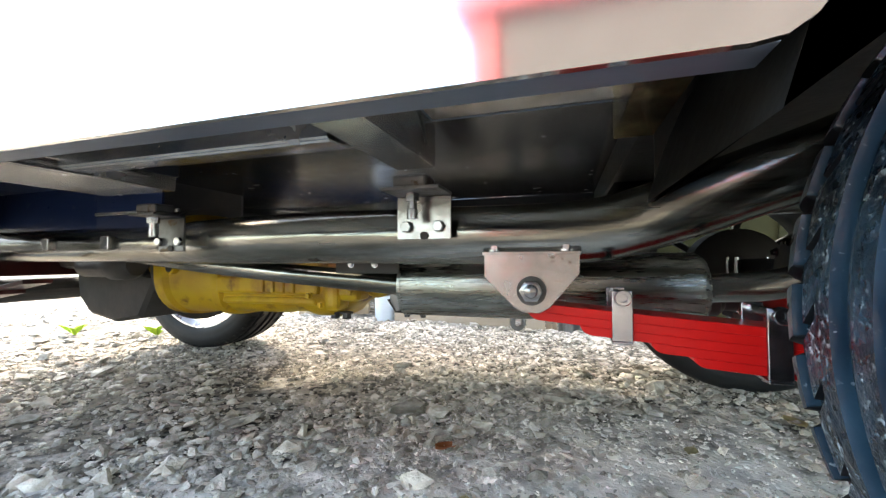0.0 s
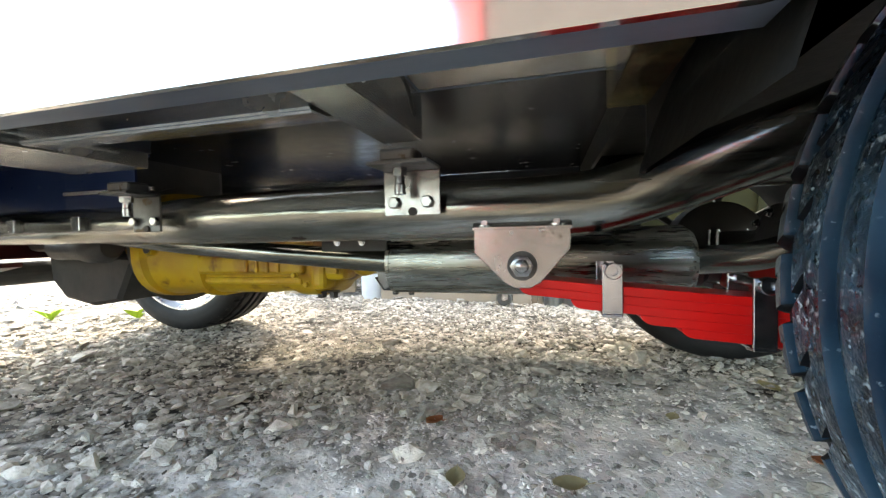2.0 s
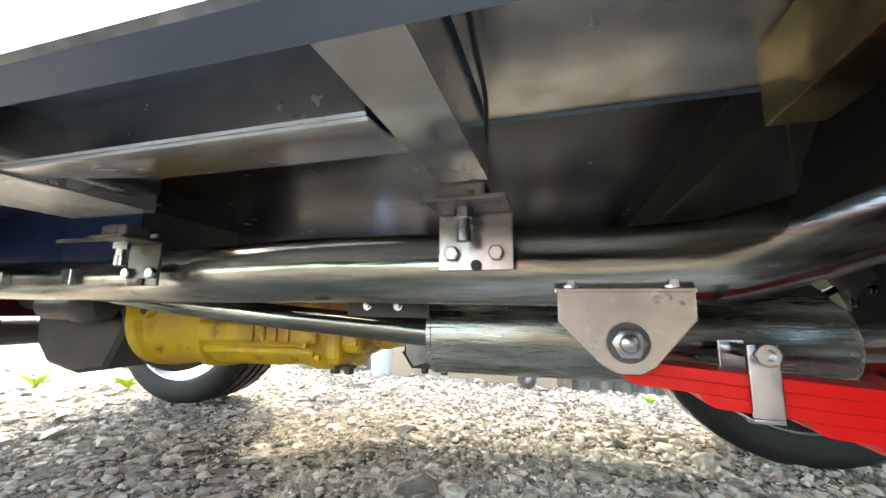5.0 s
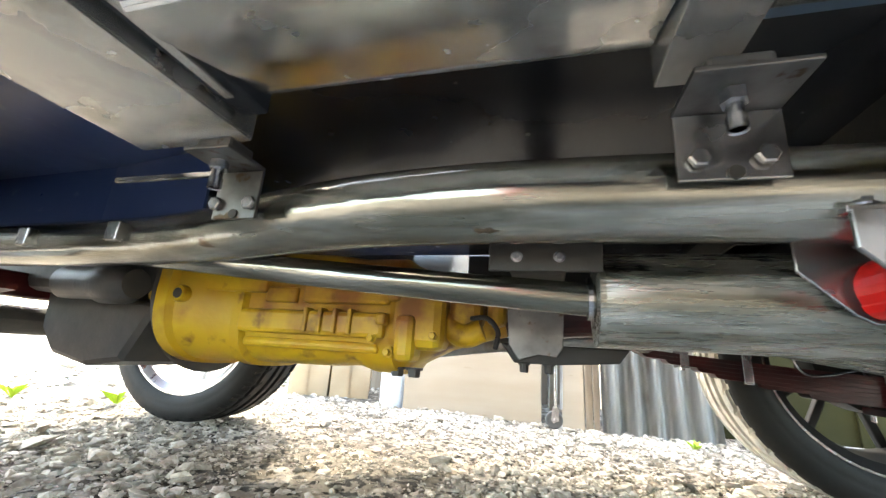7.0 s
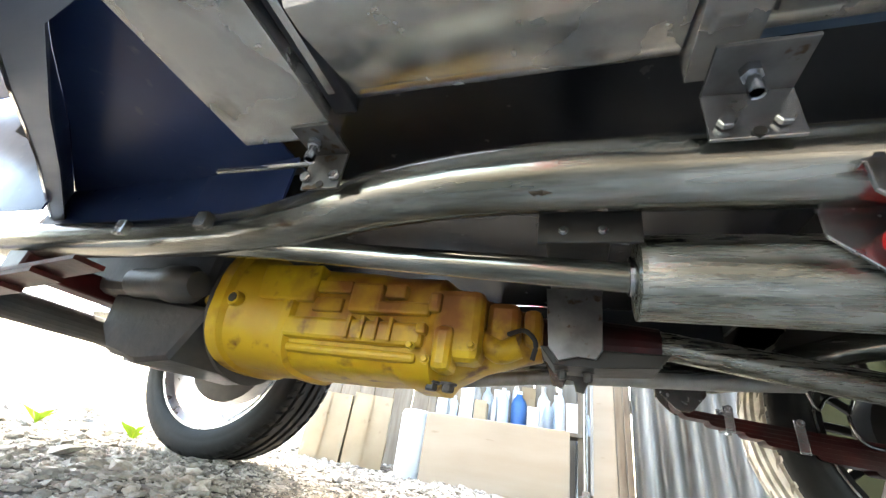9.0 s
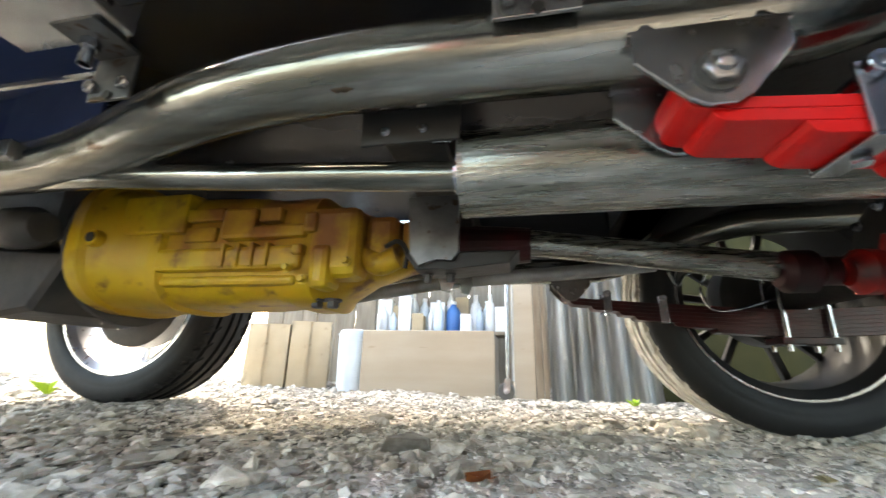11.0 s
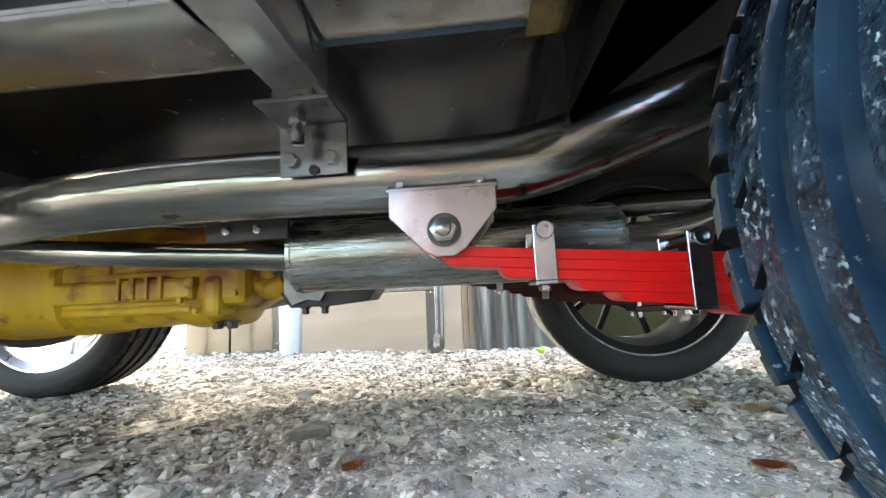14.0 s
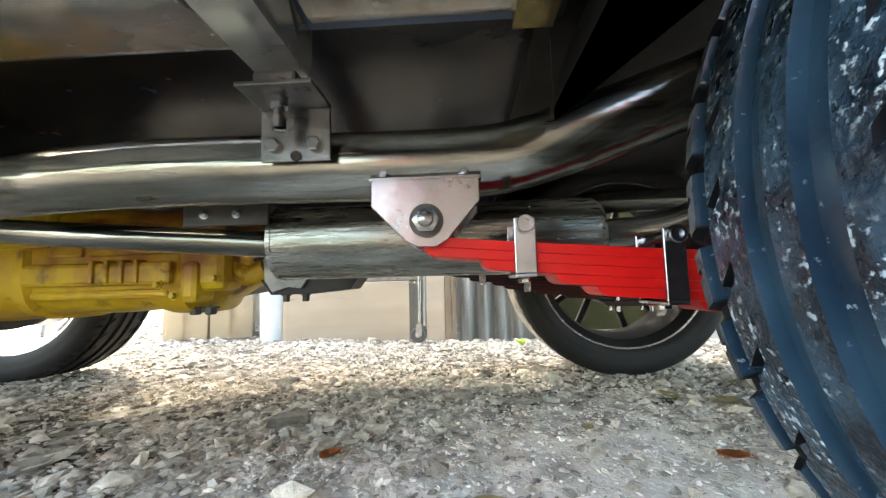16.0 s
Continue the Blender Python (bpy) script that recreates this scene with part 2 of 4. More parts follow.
def thing(name, label, category, group="", kind="", at=(0, 0, 0)):
    ob = new(name)
    ob.location = at
    return tagged(ob, label, category, group, kind)


def box(x0, x1, y0, y1, z0, z1, bevel=0.0, bm=None):
    bm = bm or bmesh.new()
    r = bmesh.ops.create_cube(bm, size=1)
    for v in r["verts"]:
        v.co = Vector((x0 + (v.co.x + .5) * (x1 - x0), y0 + (v.co.y + .5) * (y1 - y0), z0 + (v.co.z + .5) * (z1 - z0)))
    if bevel:
        es = list({e for v in r["verts"] for e in v.link_edges})
        bmesh.ops.bevel(bm, geom=es, offset=bevel, segments=2, affect="EDGES", profile=0.5)
    return bm


def prism(pts, y0, y1, bevel=0.0, bm=None, axis="y"):
    """A plate: the outline pts in the plane across axis, from y0 to y1 along it."""
    bm = bm or bmesh.new()
    put = {"y": lambda a, b, c: (a, c, b), "x": lambda a, b, c: (c, a, b), "z": lambda a, b, c: (a, b, c)}[axis]
    lo = [bm.verts.new(put(a, b, y0)) for a, b in pts]
    hi = [bm.verts.new(put(a, b, y1)) for a, b in pts]
    n = len(pts)
    faces = [bm.faces.new(lo), bm.faces.new(hi[::-1])]
    for k in range(n):
        faces.append(bm.faces.new((lo[k], lo[(k + 1) % n], hi[(k + 1) % n], hi[k])))
    if bevel:
        es = list({e for f in faces[:2] for e in f.edges})
        bmesh.ops.bevel(bm, geom=es, offset=bevel, segments=1, affect="EDGES")
    return bm


def lathe(profile, centre, axis="y", n=32, bm=None, closed=False):
    """Turns the profile (place along the axis, radius) round the axis through centre."""
    bm = bm or bmesh.new()
    c = Vector(centre)
    rings = []
    for a, r in profile:
        ring = []
        for k in range(n):
            u, v = r * math.cos(2 * math.pi * k / n), r * math.sin(2 * math.pi * k / n)
            d = {"y": (u, a, v), "x": (a, u, v), "z": (u, v, a)}[axis]
            ring.append(bm.verts.new(c + Vector(d)))
        rings.append(ring)
    pairs = list(zip(rings, rings[1:])) + ([(rings[-1], rings[0])] if closed else [])
    for p, q in pairs:
        for k in range(n):
            bm.faces.new((p[k], p[(k + 1) % n], q[(k + 1) % n], q[k]))
    if not closed:
        for ring in (rings[0], rings[-1]):
            bm.faces.new(ring)
    return bm


def smooth_path(pts, per=10):
    """A Catmull-Rom curve through pts."""
    ps = [Vector(p) for p in pts]
    ps = [ps[0] * 2 - ps[1]] + ps + [ps[-1] * 2 - ps[-2]]
    out = []
    for a, b, c, d in zip(ps, ps[1:], ps[2:], ps[3:]):
        for k in range(per):
            t = k / per
            out.append(0.5 * (2 * b + (c - a) * t + (2 * a - 5 * b + 4 * c - d) * t * t + (3 * b - a - 3 * c + d) * t ** 3))
    return out + [ps[-2]]


def tube(pts, r, n=20, per=10, bm=None, smooth=True):
    """A round bar along pts; r is a radius, or one for each end."""
    bm = bm or bmesh.new()
    ps = smooth_path(pts, per) if smooth else [Vector(p) for p in pts]
    r0, r1 = (r, r) if not isinstance(r, tuple) else r
    rings = []
    up = Vector((0, 0, 1))
    for k, p in enumerate(ps):
        d = (ps[min(k + 1, len(ps) - 1)] - ps[max(k - 1, 0)]).normalized()
        ref = up if abs(d.z) < 0.95 else Vector((1, 0, 0))
        a = d.cross(ref).normalized()
        b = a.cross(d)
        rr = r0 + (r1 - r0) * k / (len(ps) - 1)
        rings.append([bm.verts.new(p + rr * (math.cos(2 * math.pi * j / n) * a + math.sin(2 * math.pi * j / n) * b)) for j in range(n)])
    for p, q in zip(rings, rings[1:]):
        for j in range(n):
            bm.faces.new((p[j], p[(j + 1) % n], q[(j + 1) % n], q[j]))
    bm.faces.new(rings[0])
    bm.faces.new(rings[-1])
    return bm


def hexbolt(centre, r, h, axis="y", sign=-1, washer=True, dome=0.0):
    """A bolt head on a washer, that stands out from centre along the axis."""
    bm = bmesh.new()
    c = Vector(centre)
    if washer:
        lathe([(0, r * 1.35), (sign * h * 0.25, r * 1.35)], c, axis, 20, bm)
    lathe([(sign * h * 0.25, r), (sign * h * 0.85, r), (sign * h, r * 0.82)], c, axis, 6, bm)
    if dome:
        lathe([(sign * h, r * 0.6), (sign * (h + dome * .6), r * 0.5), (sign * (h + dome), r * 0.2)], c, axis, 14, bm)
    return bm


def loft(sections, n=28, bm=None):
    """A body through sections (x, cy, cz, half width, half height, squareness)."""
    bm = bm or bmesh.new()
    rings = []
    for x, cy, cz, w, h, q in sections:
        ring = []
        for k in range(n):
            a = 2 * math.pi * k / n
            ca, sa = math.cos(a), math.sin(a)
            ring.append(bm.verts.new((x, cy + w * math.copysign(abs(ca) ** q, ca), cz + h * math.copysign(abs(sa) ** q, sa))))
        rings.append(ring)
    for p, q in zip(rings, rings[1:]):
        for k in range(n):
            bm.faces.new((p[k], p[(k + 1) % n], q[(k + 1) % n], q[k]))
    bm.faces.new(rings[0])
    bm.faces.new(rings[-1])
    return bm


# ---- ground ----
def axis_steps(lo, hi, step, far):
    mid = list(np.arange(lo, hi, step))
    out, d, e = [], step, 0.0
    while e < far:
        d *= 1.35
        e += d
        out.append(e)
    return np.array([lo - v for v in out[::-1]] + mid + [mid[-1] + v for v in out])


def ground_height(x, y):
    v = Vector((x * 3.0, y * 3.0, 0.3))
    w = Vector((x * 17.0, y * 17.0, 4.1))
    u = Vector((x * 34.0, y * 34.0, 9.3))
    q = Vector((x * 78.0, y * 78.0, 2.7))
    return 0.010 * noise.noise(v) + 0.005 * noise.noise(w) + 0.0035 * noise.noise(u) + 0.0022 * noise.noise(q) - 0.004


gx, gy = axis_steps(-2.2, 1.2, 0.011, 400), axis_steps(-0.4, 1.7, 0.011, 400)
gv, gf = [], []
for yy in gy:
    for xx in gx:
        near = abs(xx + 0.4) < 4 and abs(yy - 0.6) < 3
        gv.append((xx, yy, ground_height(xx, yy) if near else -0.004))
nx = len(gx)
for b in range(len(gy) - 1):
    for a in range(nx - 1):
        gf.append((b * nx + a, b * nx + a + 1, (b + 1) * nx + a + 1, (b + 1) * nx + a))
gm = bpy.data.meshes.new("ground")
gm.from_pydata(gv, [], gf)
gm.materials.append(M["ground"])
for f in gm.polygons:
    f.use_smooth = True
ground = tagged(new("ground", gm), "grey compacted gravel and soil yard", "ground", kind="structure")


def scatter_stones(count, size, x0, x1, y0, y1, seed, patch):
    """Crushed stones lying on the ground, as one mesh."""
    rng = np.random.default_rng(seed)
    t = (1 + 5 ** .5) / 2
    ico = np.array([(-1, t, 0), (1, t, 0), (-1, -t, 0), (1, -t, 0), (0, -1, t), (0, 1, t), (0, -1, -t), (0, 1, -t), (t, 0, -1), (t, 0, 1), (-t, 0, -1), (-t, 0, 1)], float)
    ico /= np.linalg.norm(ico[0])
    tri = "0 11 5 0 5 1 0 1 7 0 7 10 0 10 11 1 5 9 5 11 4 11 10 2 10 7 6 7 1 8 3 9 4 3 4 2 3 2 6 3 6 8 3 8 9 4 9 5 2 4 11 6 2 10 8 6 7 9 8 1"
    tri = np.array([int(k) for k in tri.split()]).reshape(-1, 3)
    vs, fs = [], []
    made = 0
    while made < count:
        x, y = rng.uniform(x0, x1), rng.uniform(y0, y1)
        if size > .006 and any((x - a) ** 2 + (y - c) ** 2 < .0009 for a, c in ((-.172, .245), (.406, .256), (.232, .350))):
            continue
        keep = 0.45 + 1.5 * noise.noise(Vector((x * 2.2 + 7, y * 2.2, 1.7)))
        keep *= 1 - 0.72 * math.exp(-((x - .28) / .42) ** 2 - ((y - .16) / .24) ** 2)
        if rng.random() > np.clip(keep, 0.04, 1) * patch + (1 - patch):
            continue
        s = size * rng.lognormal(0, 0.45)
        p = ico * rng.uniform(0.45, 1.35, (12, 1)) * (s * 1.15, s * rng.uniform(.5, .95), s * rng.uniform(.30, .68))
        a, b = rng.uniform(0, 6.28), rng.normal(0, 0.4)
        rz = np.array([(math.cos(a), -math.sin(a), 0), (math.sin(a), math.cos(a), 0), (0, 0, 1)])
        rx = np.array([(1, 0, 0), (0, math.cos(b), -math.sin(b)), (0, math.sin(b), math.cos(b))])
        p = p @ rx.T @ rz.T + (x, y, ground_height(x, y) + s * 0.20)
        fs.append(tri + 12 * made)
        vs.append(p)
        made += 1
    return np.concatenate(vs), np.concatenate(fs)


sets = [scatter_stones(70, 0.019, 0.55, 1.05, 0.62, 1.02, 12, 0.0),
        scatter_stones(9000, 0.0026, -1.0, 0.8, -0.30, 0.8, 6, 0.6),
        scatter_stones(18000, 0.0042, -1.7, 1.1, -0.35, 1.5, 1, 0.75),
        scatter_stones(15000, 0.0066, -1.9, 1.1, -0.35, 1.6, 2, 0.96),
        scatter_stones(1300, 0.0100, -1.8, 1.0, -0.2, 1.6, 3, 0.9),
        scatter_stones(1500, 0.010, -3.4, -1.2, 0.2, 2.6, 4, 0.5)]
off, vv, ff = 0, [], []
for v, f in sets:
    vv.append(v)
    ff.append(f + off)
    off += len(v)
sm = bpy.data.meshes.new("gravel")
sm.from_pydata(np.concatenate(vv).tolist(), [], np.concatenate(ff).tolist())
sm.materials.append(M["stone"])
gravel = tagged(new("gravel", sm), "loose angular grey crushed stones on the ground", "gravel", kind="stuff")

v, f = scatter_stones(12000, 0.0028, -0.30, 0.95, -0.30, 0.52, 9, 0.8)
pm_ = bpy.data.meshes.new("fine_gravel")
pm_.from_pydata(v.tolist(), [], f.tolist())
pm_.materials.append(M["pebble"])
tagged(new("fine_gravel", pm_), "pale dusty fine stone crumbs on the ground", "gravel", kind="stuff")

# ---- jeep ----
jeep = thing("jeep", "jeep with polished stainless underbody, red springs and yellow gearbox", "vehicle")
CY = 0.37            # middle line
AX_R, AX_F = 0.474, -1.305
WR = 0.30            # tyre radius

# side rails: a round pipe, jogged inward ahead of the doors and swept up over the rear axle
for name, s in (("frame_rail", 1), ("frame_rail", -1)):
    Y = lambda y: CY + s * (y - CY)
    pts = [(-1.75, Y(.12), .37), (-1.2, Y(.115), .365), (-.80, Y(.10), .363), (-.62, Y(.075), .36), (-.42, Y(.02), .36), (-.27, Y(0), .36), (-.10, Y(0), .359), (.03, Y(0), .359),
           (.10, Y(0), .369), (.23, Y(0), .413), (.36, Y(0), .458), (.50, Y(0), .47), (.95, Y(0), .47)]
    part(name, tube(pts, 0.0315, 32, 12), "pipe", jeep, "polished stainless steel chassis pipe", True)

# spring hanger under the near rail
def hanger(s):
    Y = lambda y: CY + s * (y - CY)
    out = [(-.044, .338), (-.044, .315), (-.016, .286), (-.006, .2805), (.009, .2805), (.019, .286), (.046, .318), (.046, .338)]
    h = part("spring_hanger", prism(out, Y(-.031), Y(-.027), .0008), "plate", jeep, "bare steel triangular spring hanger plate")
    part("rear_plate", prism(out, Y(.027), Y(.031), .0008), "plate", h)
    part("saddle", box(-.046, .048, min(Y(-.031), Y(.031)), max(Y(-.031), Y(.031)), .336, .340, .0008), "plate", h)
    part("washer", lathe([(0, .0140), (-s * .0022, .0140)], (.002, Y(-.031), .302), "y", 28), "iron", h)
    part("bolt", hexbolt((.002, Y(-.033), .302), .0112, .0075, "y", -s, False, .004), "plate", h, "domed steel hanger nut", True)
    for x in (-.034, .034):
        part("saddle_bolt", hexbolt((x, Y(-.024), .340), .0055, .007, "z", 1), "zinc", h)
        part("saddle_bolt", hexbolt((x, Y(.024), .340), .0055, .007, "z", 1), "zinc", h)
    return h

hanger(1)
hanger(-1)

def strip(rows, y0, y1, bm=None):
    """A bar through rows (x, upper z, lower z), with slightly eased edges."""
    bm = bm or bmesh.new()
    e = .0004
    rings = [[bm.verts.new(p) for p in ((x, y0 + e, hi), (x, y1 - e, hi), (x, y1, hi - e), (x, y1, lo + e), (x, y1 - e, lo), (x, y0 + e, lo), (x, y0, lo + e), (x, y0, hi - e))] for x, hi, lo in rows]
    for p, q in zip(rings, rings[1:]):
        for k in range(8):
            bm.faces.new((p[k], p[(k + 1) % 8], q[(k + 1) % 8], q[k]))
    bm.faces.new(rings[0])
    bm.faces.new(rings[-1])
    return bm

# leaf springs: a main leaf with a rolled eye and shorter leaves under it
def leaf_spring(s, ax, label, paint="red"):
    Y = lambda y: CY + s * (y - CY)
    y0, y1 = sorted((Y(-.024), Y(.022)))

    def top(x):
        u = min(x, .98 - x)
        return .2915 - .092 * u + .05 * u * u

    sp = None
    ends = [(.0, .98), (.014, .95), (.062, .90), (.122, .84), (.155, .80), (.235, .73), (.32, .66)]
    th = .0082
    for k, (a, b) in enumerate(ends):
        rd = .011
        xs = np.concatenate([np.linspace(a, a + rd, 6)[:-1], np.linspace(a + rd, b - rd, 24), np.linspace(b - rd, b, 6)[1:]])
        low = [top(x) - k * th - (th - .0001) * math.sqrt(max(.02, 1 - (max(0, a + rd - x, x - b + rd) / rd) ** 2)) for x in xs]
        bm = strip([(x + ax - .49, top(x) - k * th, lo) for x, lo in zip(xs, low)], y0 + .0004 * k, y1 - .0004 * k)
        if k == 0:
            lathe([(y0, .0195), (y0 + .001, .0205), (y1 - .001, .0205), (y1, .0195)], (.002, 0, .302), "y", 24, bm)
        if sp is None:
            sp = part("leaf_spring", bm, paint, jeep, label)
        else:
            part("leaf", bm, paint, sp)
    # spring clips: folded straps with a bolt through their upper ends
    for x, zt, zb in ((.082, .303, .2572), (.200, .291, .2318)):
        ya, yb = (y0 - .0035, y1 + .0035)
        c = bmesh.new()
        box(x - .0088, x + .0088, ya, ya + .003, zb, zt, .0008, c)
        box(x - .0088, x + .0088, yb - .003, yb, zb, zt, .0008, c)
        box(x - .0088, x + .0088, ya, yb, zb - .003, zb, .0008, c)
        cl = part("spring_clip", c, "zinc", sp, "zinc strap clip round the leaves")
        b = bmesh.new()
        lathe([(ya - .003, .0036), (yb + .006, .0052)], (x, 0, zt - .006), "y", 14, b)
        lathe([(ya - .0005, .0074), (ya - .0065, .0074), (ya - .0075, .0066), (ya - .0075, .0040), (ya - .0035, .0038)], (x, 0, zt - .006), "y", 18, b)
        part("clip_bolt", b, "zinc", sp)
        part("clip_nut", hexbolt((x + .002, (y0 + y1) / 2, zb - .003), .0055, .005, "z", -1, False), "zinc", sp)
    # seat plate, pad and U-bolts at the axle
    part("spring_plate", box(ax - .055, ax + .055, y0 - .012, y1 + .012, .186, .2005, .002), paint, sp)
    for x in (ax - .042, ax + .042):
        for y in (y0 - .006, y1 + .006):
            part("u_bolt", tube([(x, y, .172), (x, y, .335)], .005, 10, 1, None, False), "zinc", sp)
    return sp

leaf_spring(1, AX_R, "red painted multi-leaf rear spring with zinc clips")
# far spring takes the darkened red that stands for shade
leaf_spring(-1, AX_R, "red multi-leaf rear spring in a dark shaded tone", "maroon")

# body mount: an angle bolted to the rail, its upper leg turned outward
def body_mount(x, y, z, w=.058, mname="plate", label="bare steel angle body mount"):
    b = bmesh.new()
    box(x - w / 2, x + w / 2, y - .0035, y, z, z + .044, .0008, b)
    m = part("body_mount", b, mname, jeep, label)
    part("upper_leg", box(x - w / 2, x + w / 2, y - .044, y - .0002, z + .0442, z + .0475, .0008), "dull", m)
    for dx in (-.0175, .0165):
        part("bolt", hexbolt((x + dx, y - .0035, z + .013), .0062, .006, "y", -1, False), "plate", m)
    n = bmesh.new()
    lathe([(z + .020, .0045), (z + .056, .0045)], (x - .004, y - .024, 0), "z", 14, n)
    lathe([(z + .036, .0072), (z + .0435, .0072)], (x - .004, y - .024, 0), "z", 6, n)
    lathe([(z + .020, .0042), (z + .019, .0054), (z + .028, .0054), (z + .029, .0042)], (x - .004, y - .024, 0), "z", 16, n)
    part("mount_bolt", n, "zinc", m)
    part("notch_pin", tube([(x + .001, y - .0055, z + .004), (x + .001, y - .002, z + .004)], .0042, 12, 1, None, False), "black", m)
    part("rubber_pad", box(x - .020, x + .014, y - .036, y - .008, z + .0477, z + .060, .003), "dull", m)
    return m

body_mount(-.103, -.0400, .3525)
body_mount(-.468, -.0200, .345, .044, "dull", "dull steel angle body mount")
# small blocks welded on the rail
for x, y in ((-.716, .088), (-.90, .103)):
    part("rail_lug", box(x - .010, x + .010, y - .036, y - .018, .352, .377, .002), "plate", jeep)

# outriggers from the mounts to the sill
def outrigger(x0, x1, y0, y1, z, label):
    b = bmesh.new()
    box(x0, x1, y0, y1, z, z + .003, .0008, b)
    box(x0, x0 + .003, y0, y1, z + .003, z + .045, 0, b)
    box(x1 - .003, x1, y0, y1, z + .003, z + .045, 0, b)
    return part("outrigger", b, "sheet", jeep, label)

outrigger(-.137, -.095, -.242, -.030, .428, "folded stainless floor support")
outrigger(-.61, -.478, -.232, -.01, .428, "wide folded stainless floor support")
part("floor_joint", box(-.474, -.446, -.20, -.03, .440, .476, .002), "inner", jeep)
part("joint_strip", box(-.464, -.455, -.20, -.06, .436, .440, .001), "sheet", jeep)
part("floor_flange", box(-.66, -.49, .004, .008, .402, .407), "sheet", jeep)
part("loose_cable", tube([(-.075, -.21, .455), (-.079, -.16, .452), (-.083, -.11, .456), (-.088, -.075, .44)], .0016, 8, 8), "black", jeep)

# floor sheet with a rolled inner edge
def rolled_sheet(x0, x1, prof):
    prof = prof + [(y - .002, z + .002) for y, z in prof[::-1]]
    return part("floor_sheet", prism(prof, x0, x1, 0, None, "x"), "sheet", jeep, "polished stainless floor sheet", True)

def roll(yc, zb, r=.03):
    return [(yc + r * math.sin(a), zb + r - r * math.cos(a)) for a in np.linspace(.1, math.pi / 2, 8)] + [(yc + r, .56)]

rolled_sheet(-.444, -.139, [(-.157, .476), (-.157, .425), (-.155, .4235), (-.132, .4250), (-.055, .4500)] + roll(-.055, .4500))
rolled_sheet(-.092, .112, [(-.254, .4745), (-.05, .4725)] + roll(-.05, .4725))
part("sill_recess", box(-.62, .112, -.2555, -.024, .4785, .4825), "sill", jeep, "blue-grey metal sill underside")
for y in (-.226, -.203, -.182):
    part("sill_ridge", box(-.44, -.14, y - .004, y + .004, .4745, .4784, .001), "lip", jeep)
for x in (-.40, -.33, -.27, -.21):
    part("drain_slot", box(x, x + .028, -.1578, -.1572, .428, .431), "black", jeep)
part("toe_floor", prism([(-.612, -.242), (-.612, .10), (-1.48, .225), (-1.48, .215), (-1.165, .108), (-.93, -.046), (-.80, -.144), (-.66, -.240)], .474, .478, 0, None, "z"), "navy", jeep, "dark polished toe board")
part("side_apron", prism([(-.60, .064), (-.80, .092), (-1.2, .108), (-1.2, .112), (-.80, .096), (-.60, .068)], .388, .4735, 0, None, "z"), "navy", jeep, "dark navy apron above the chassis pipe")
part("floor_pan", box(-1.06, .12, -.018, CY * 2 + .018, .520, .524), "gloss", jeep, "glossy black floor pan")
part("far_sill", box(-.42, .112, CY * 2 + .02, CY * 2 + .255, .43, .52, .004), "inner", jeep)
b = box(.070, .098, -.242, -.088, .425, .428, .0008)
box(.070, .073, -.242, -.088, .428, .471, 0, b)
box(.095, .098, -.242, -.088, .428, .471, 0, b)
part("floor_strap", b, "strap", jeep, "folded floor support with a painted-in yellowish reflection")
part("rear_floor", box(.121, 1.25, -.026, CY * 2 + .026, .545, .549), "black", jeep)
part("rear_bulkhead", box(.114, .120, -.258, CY * 2 + .258, .47, .62), "black", jeep)
part("firewall", box(-1.066, -1.06, -.045, CY * 2 + .045, .475, 1.0), "black", jeep)

# body sides, each with a round wheel opening and a turned lip along its lower edge
ARC = .375
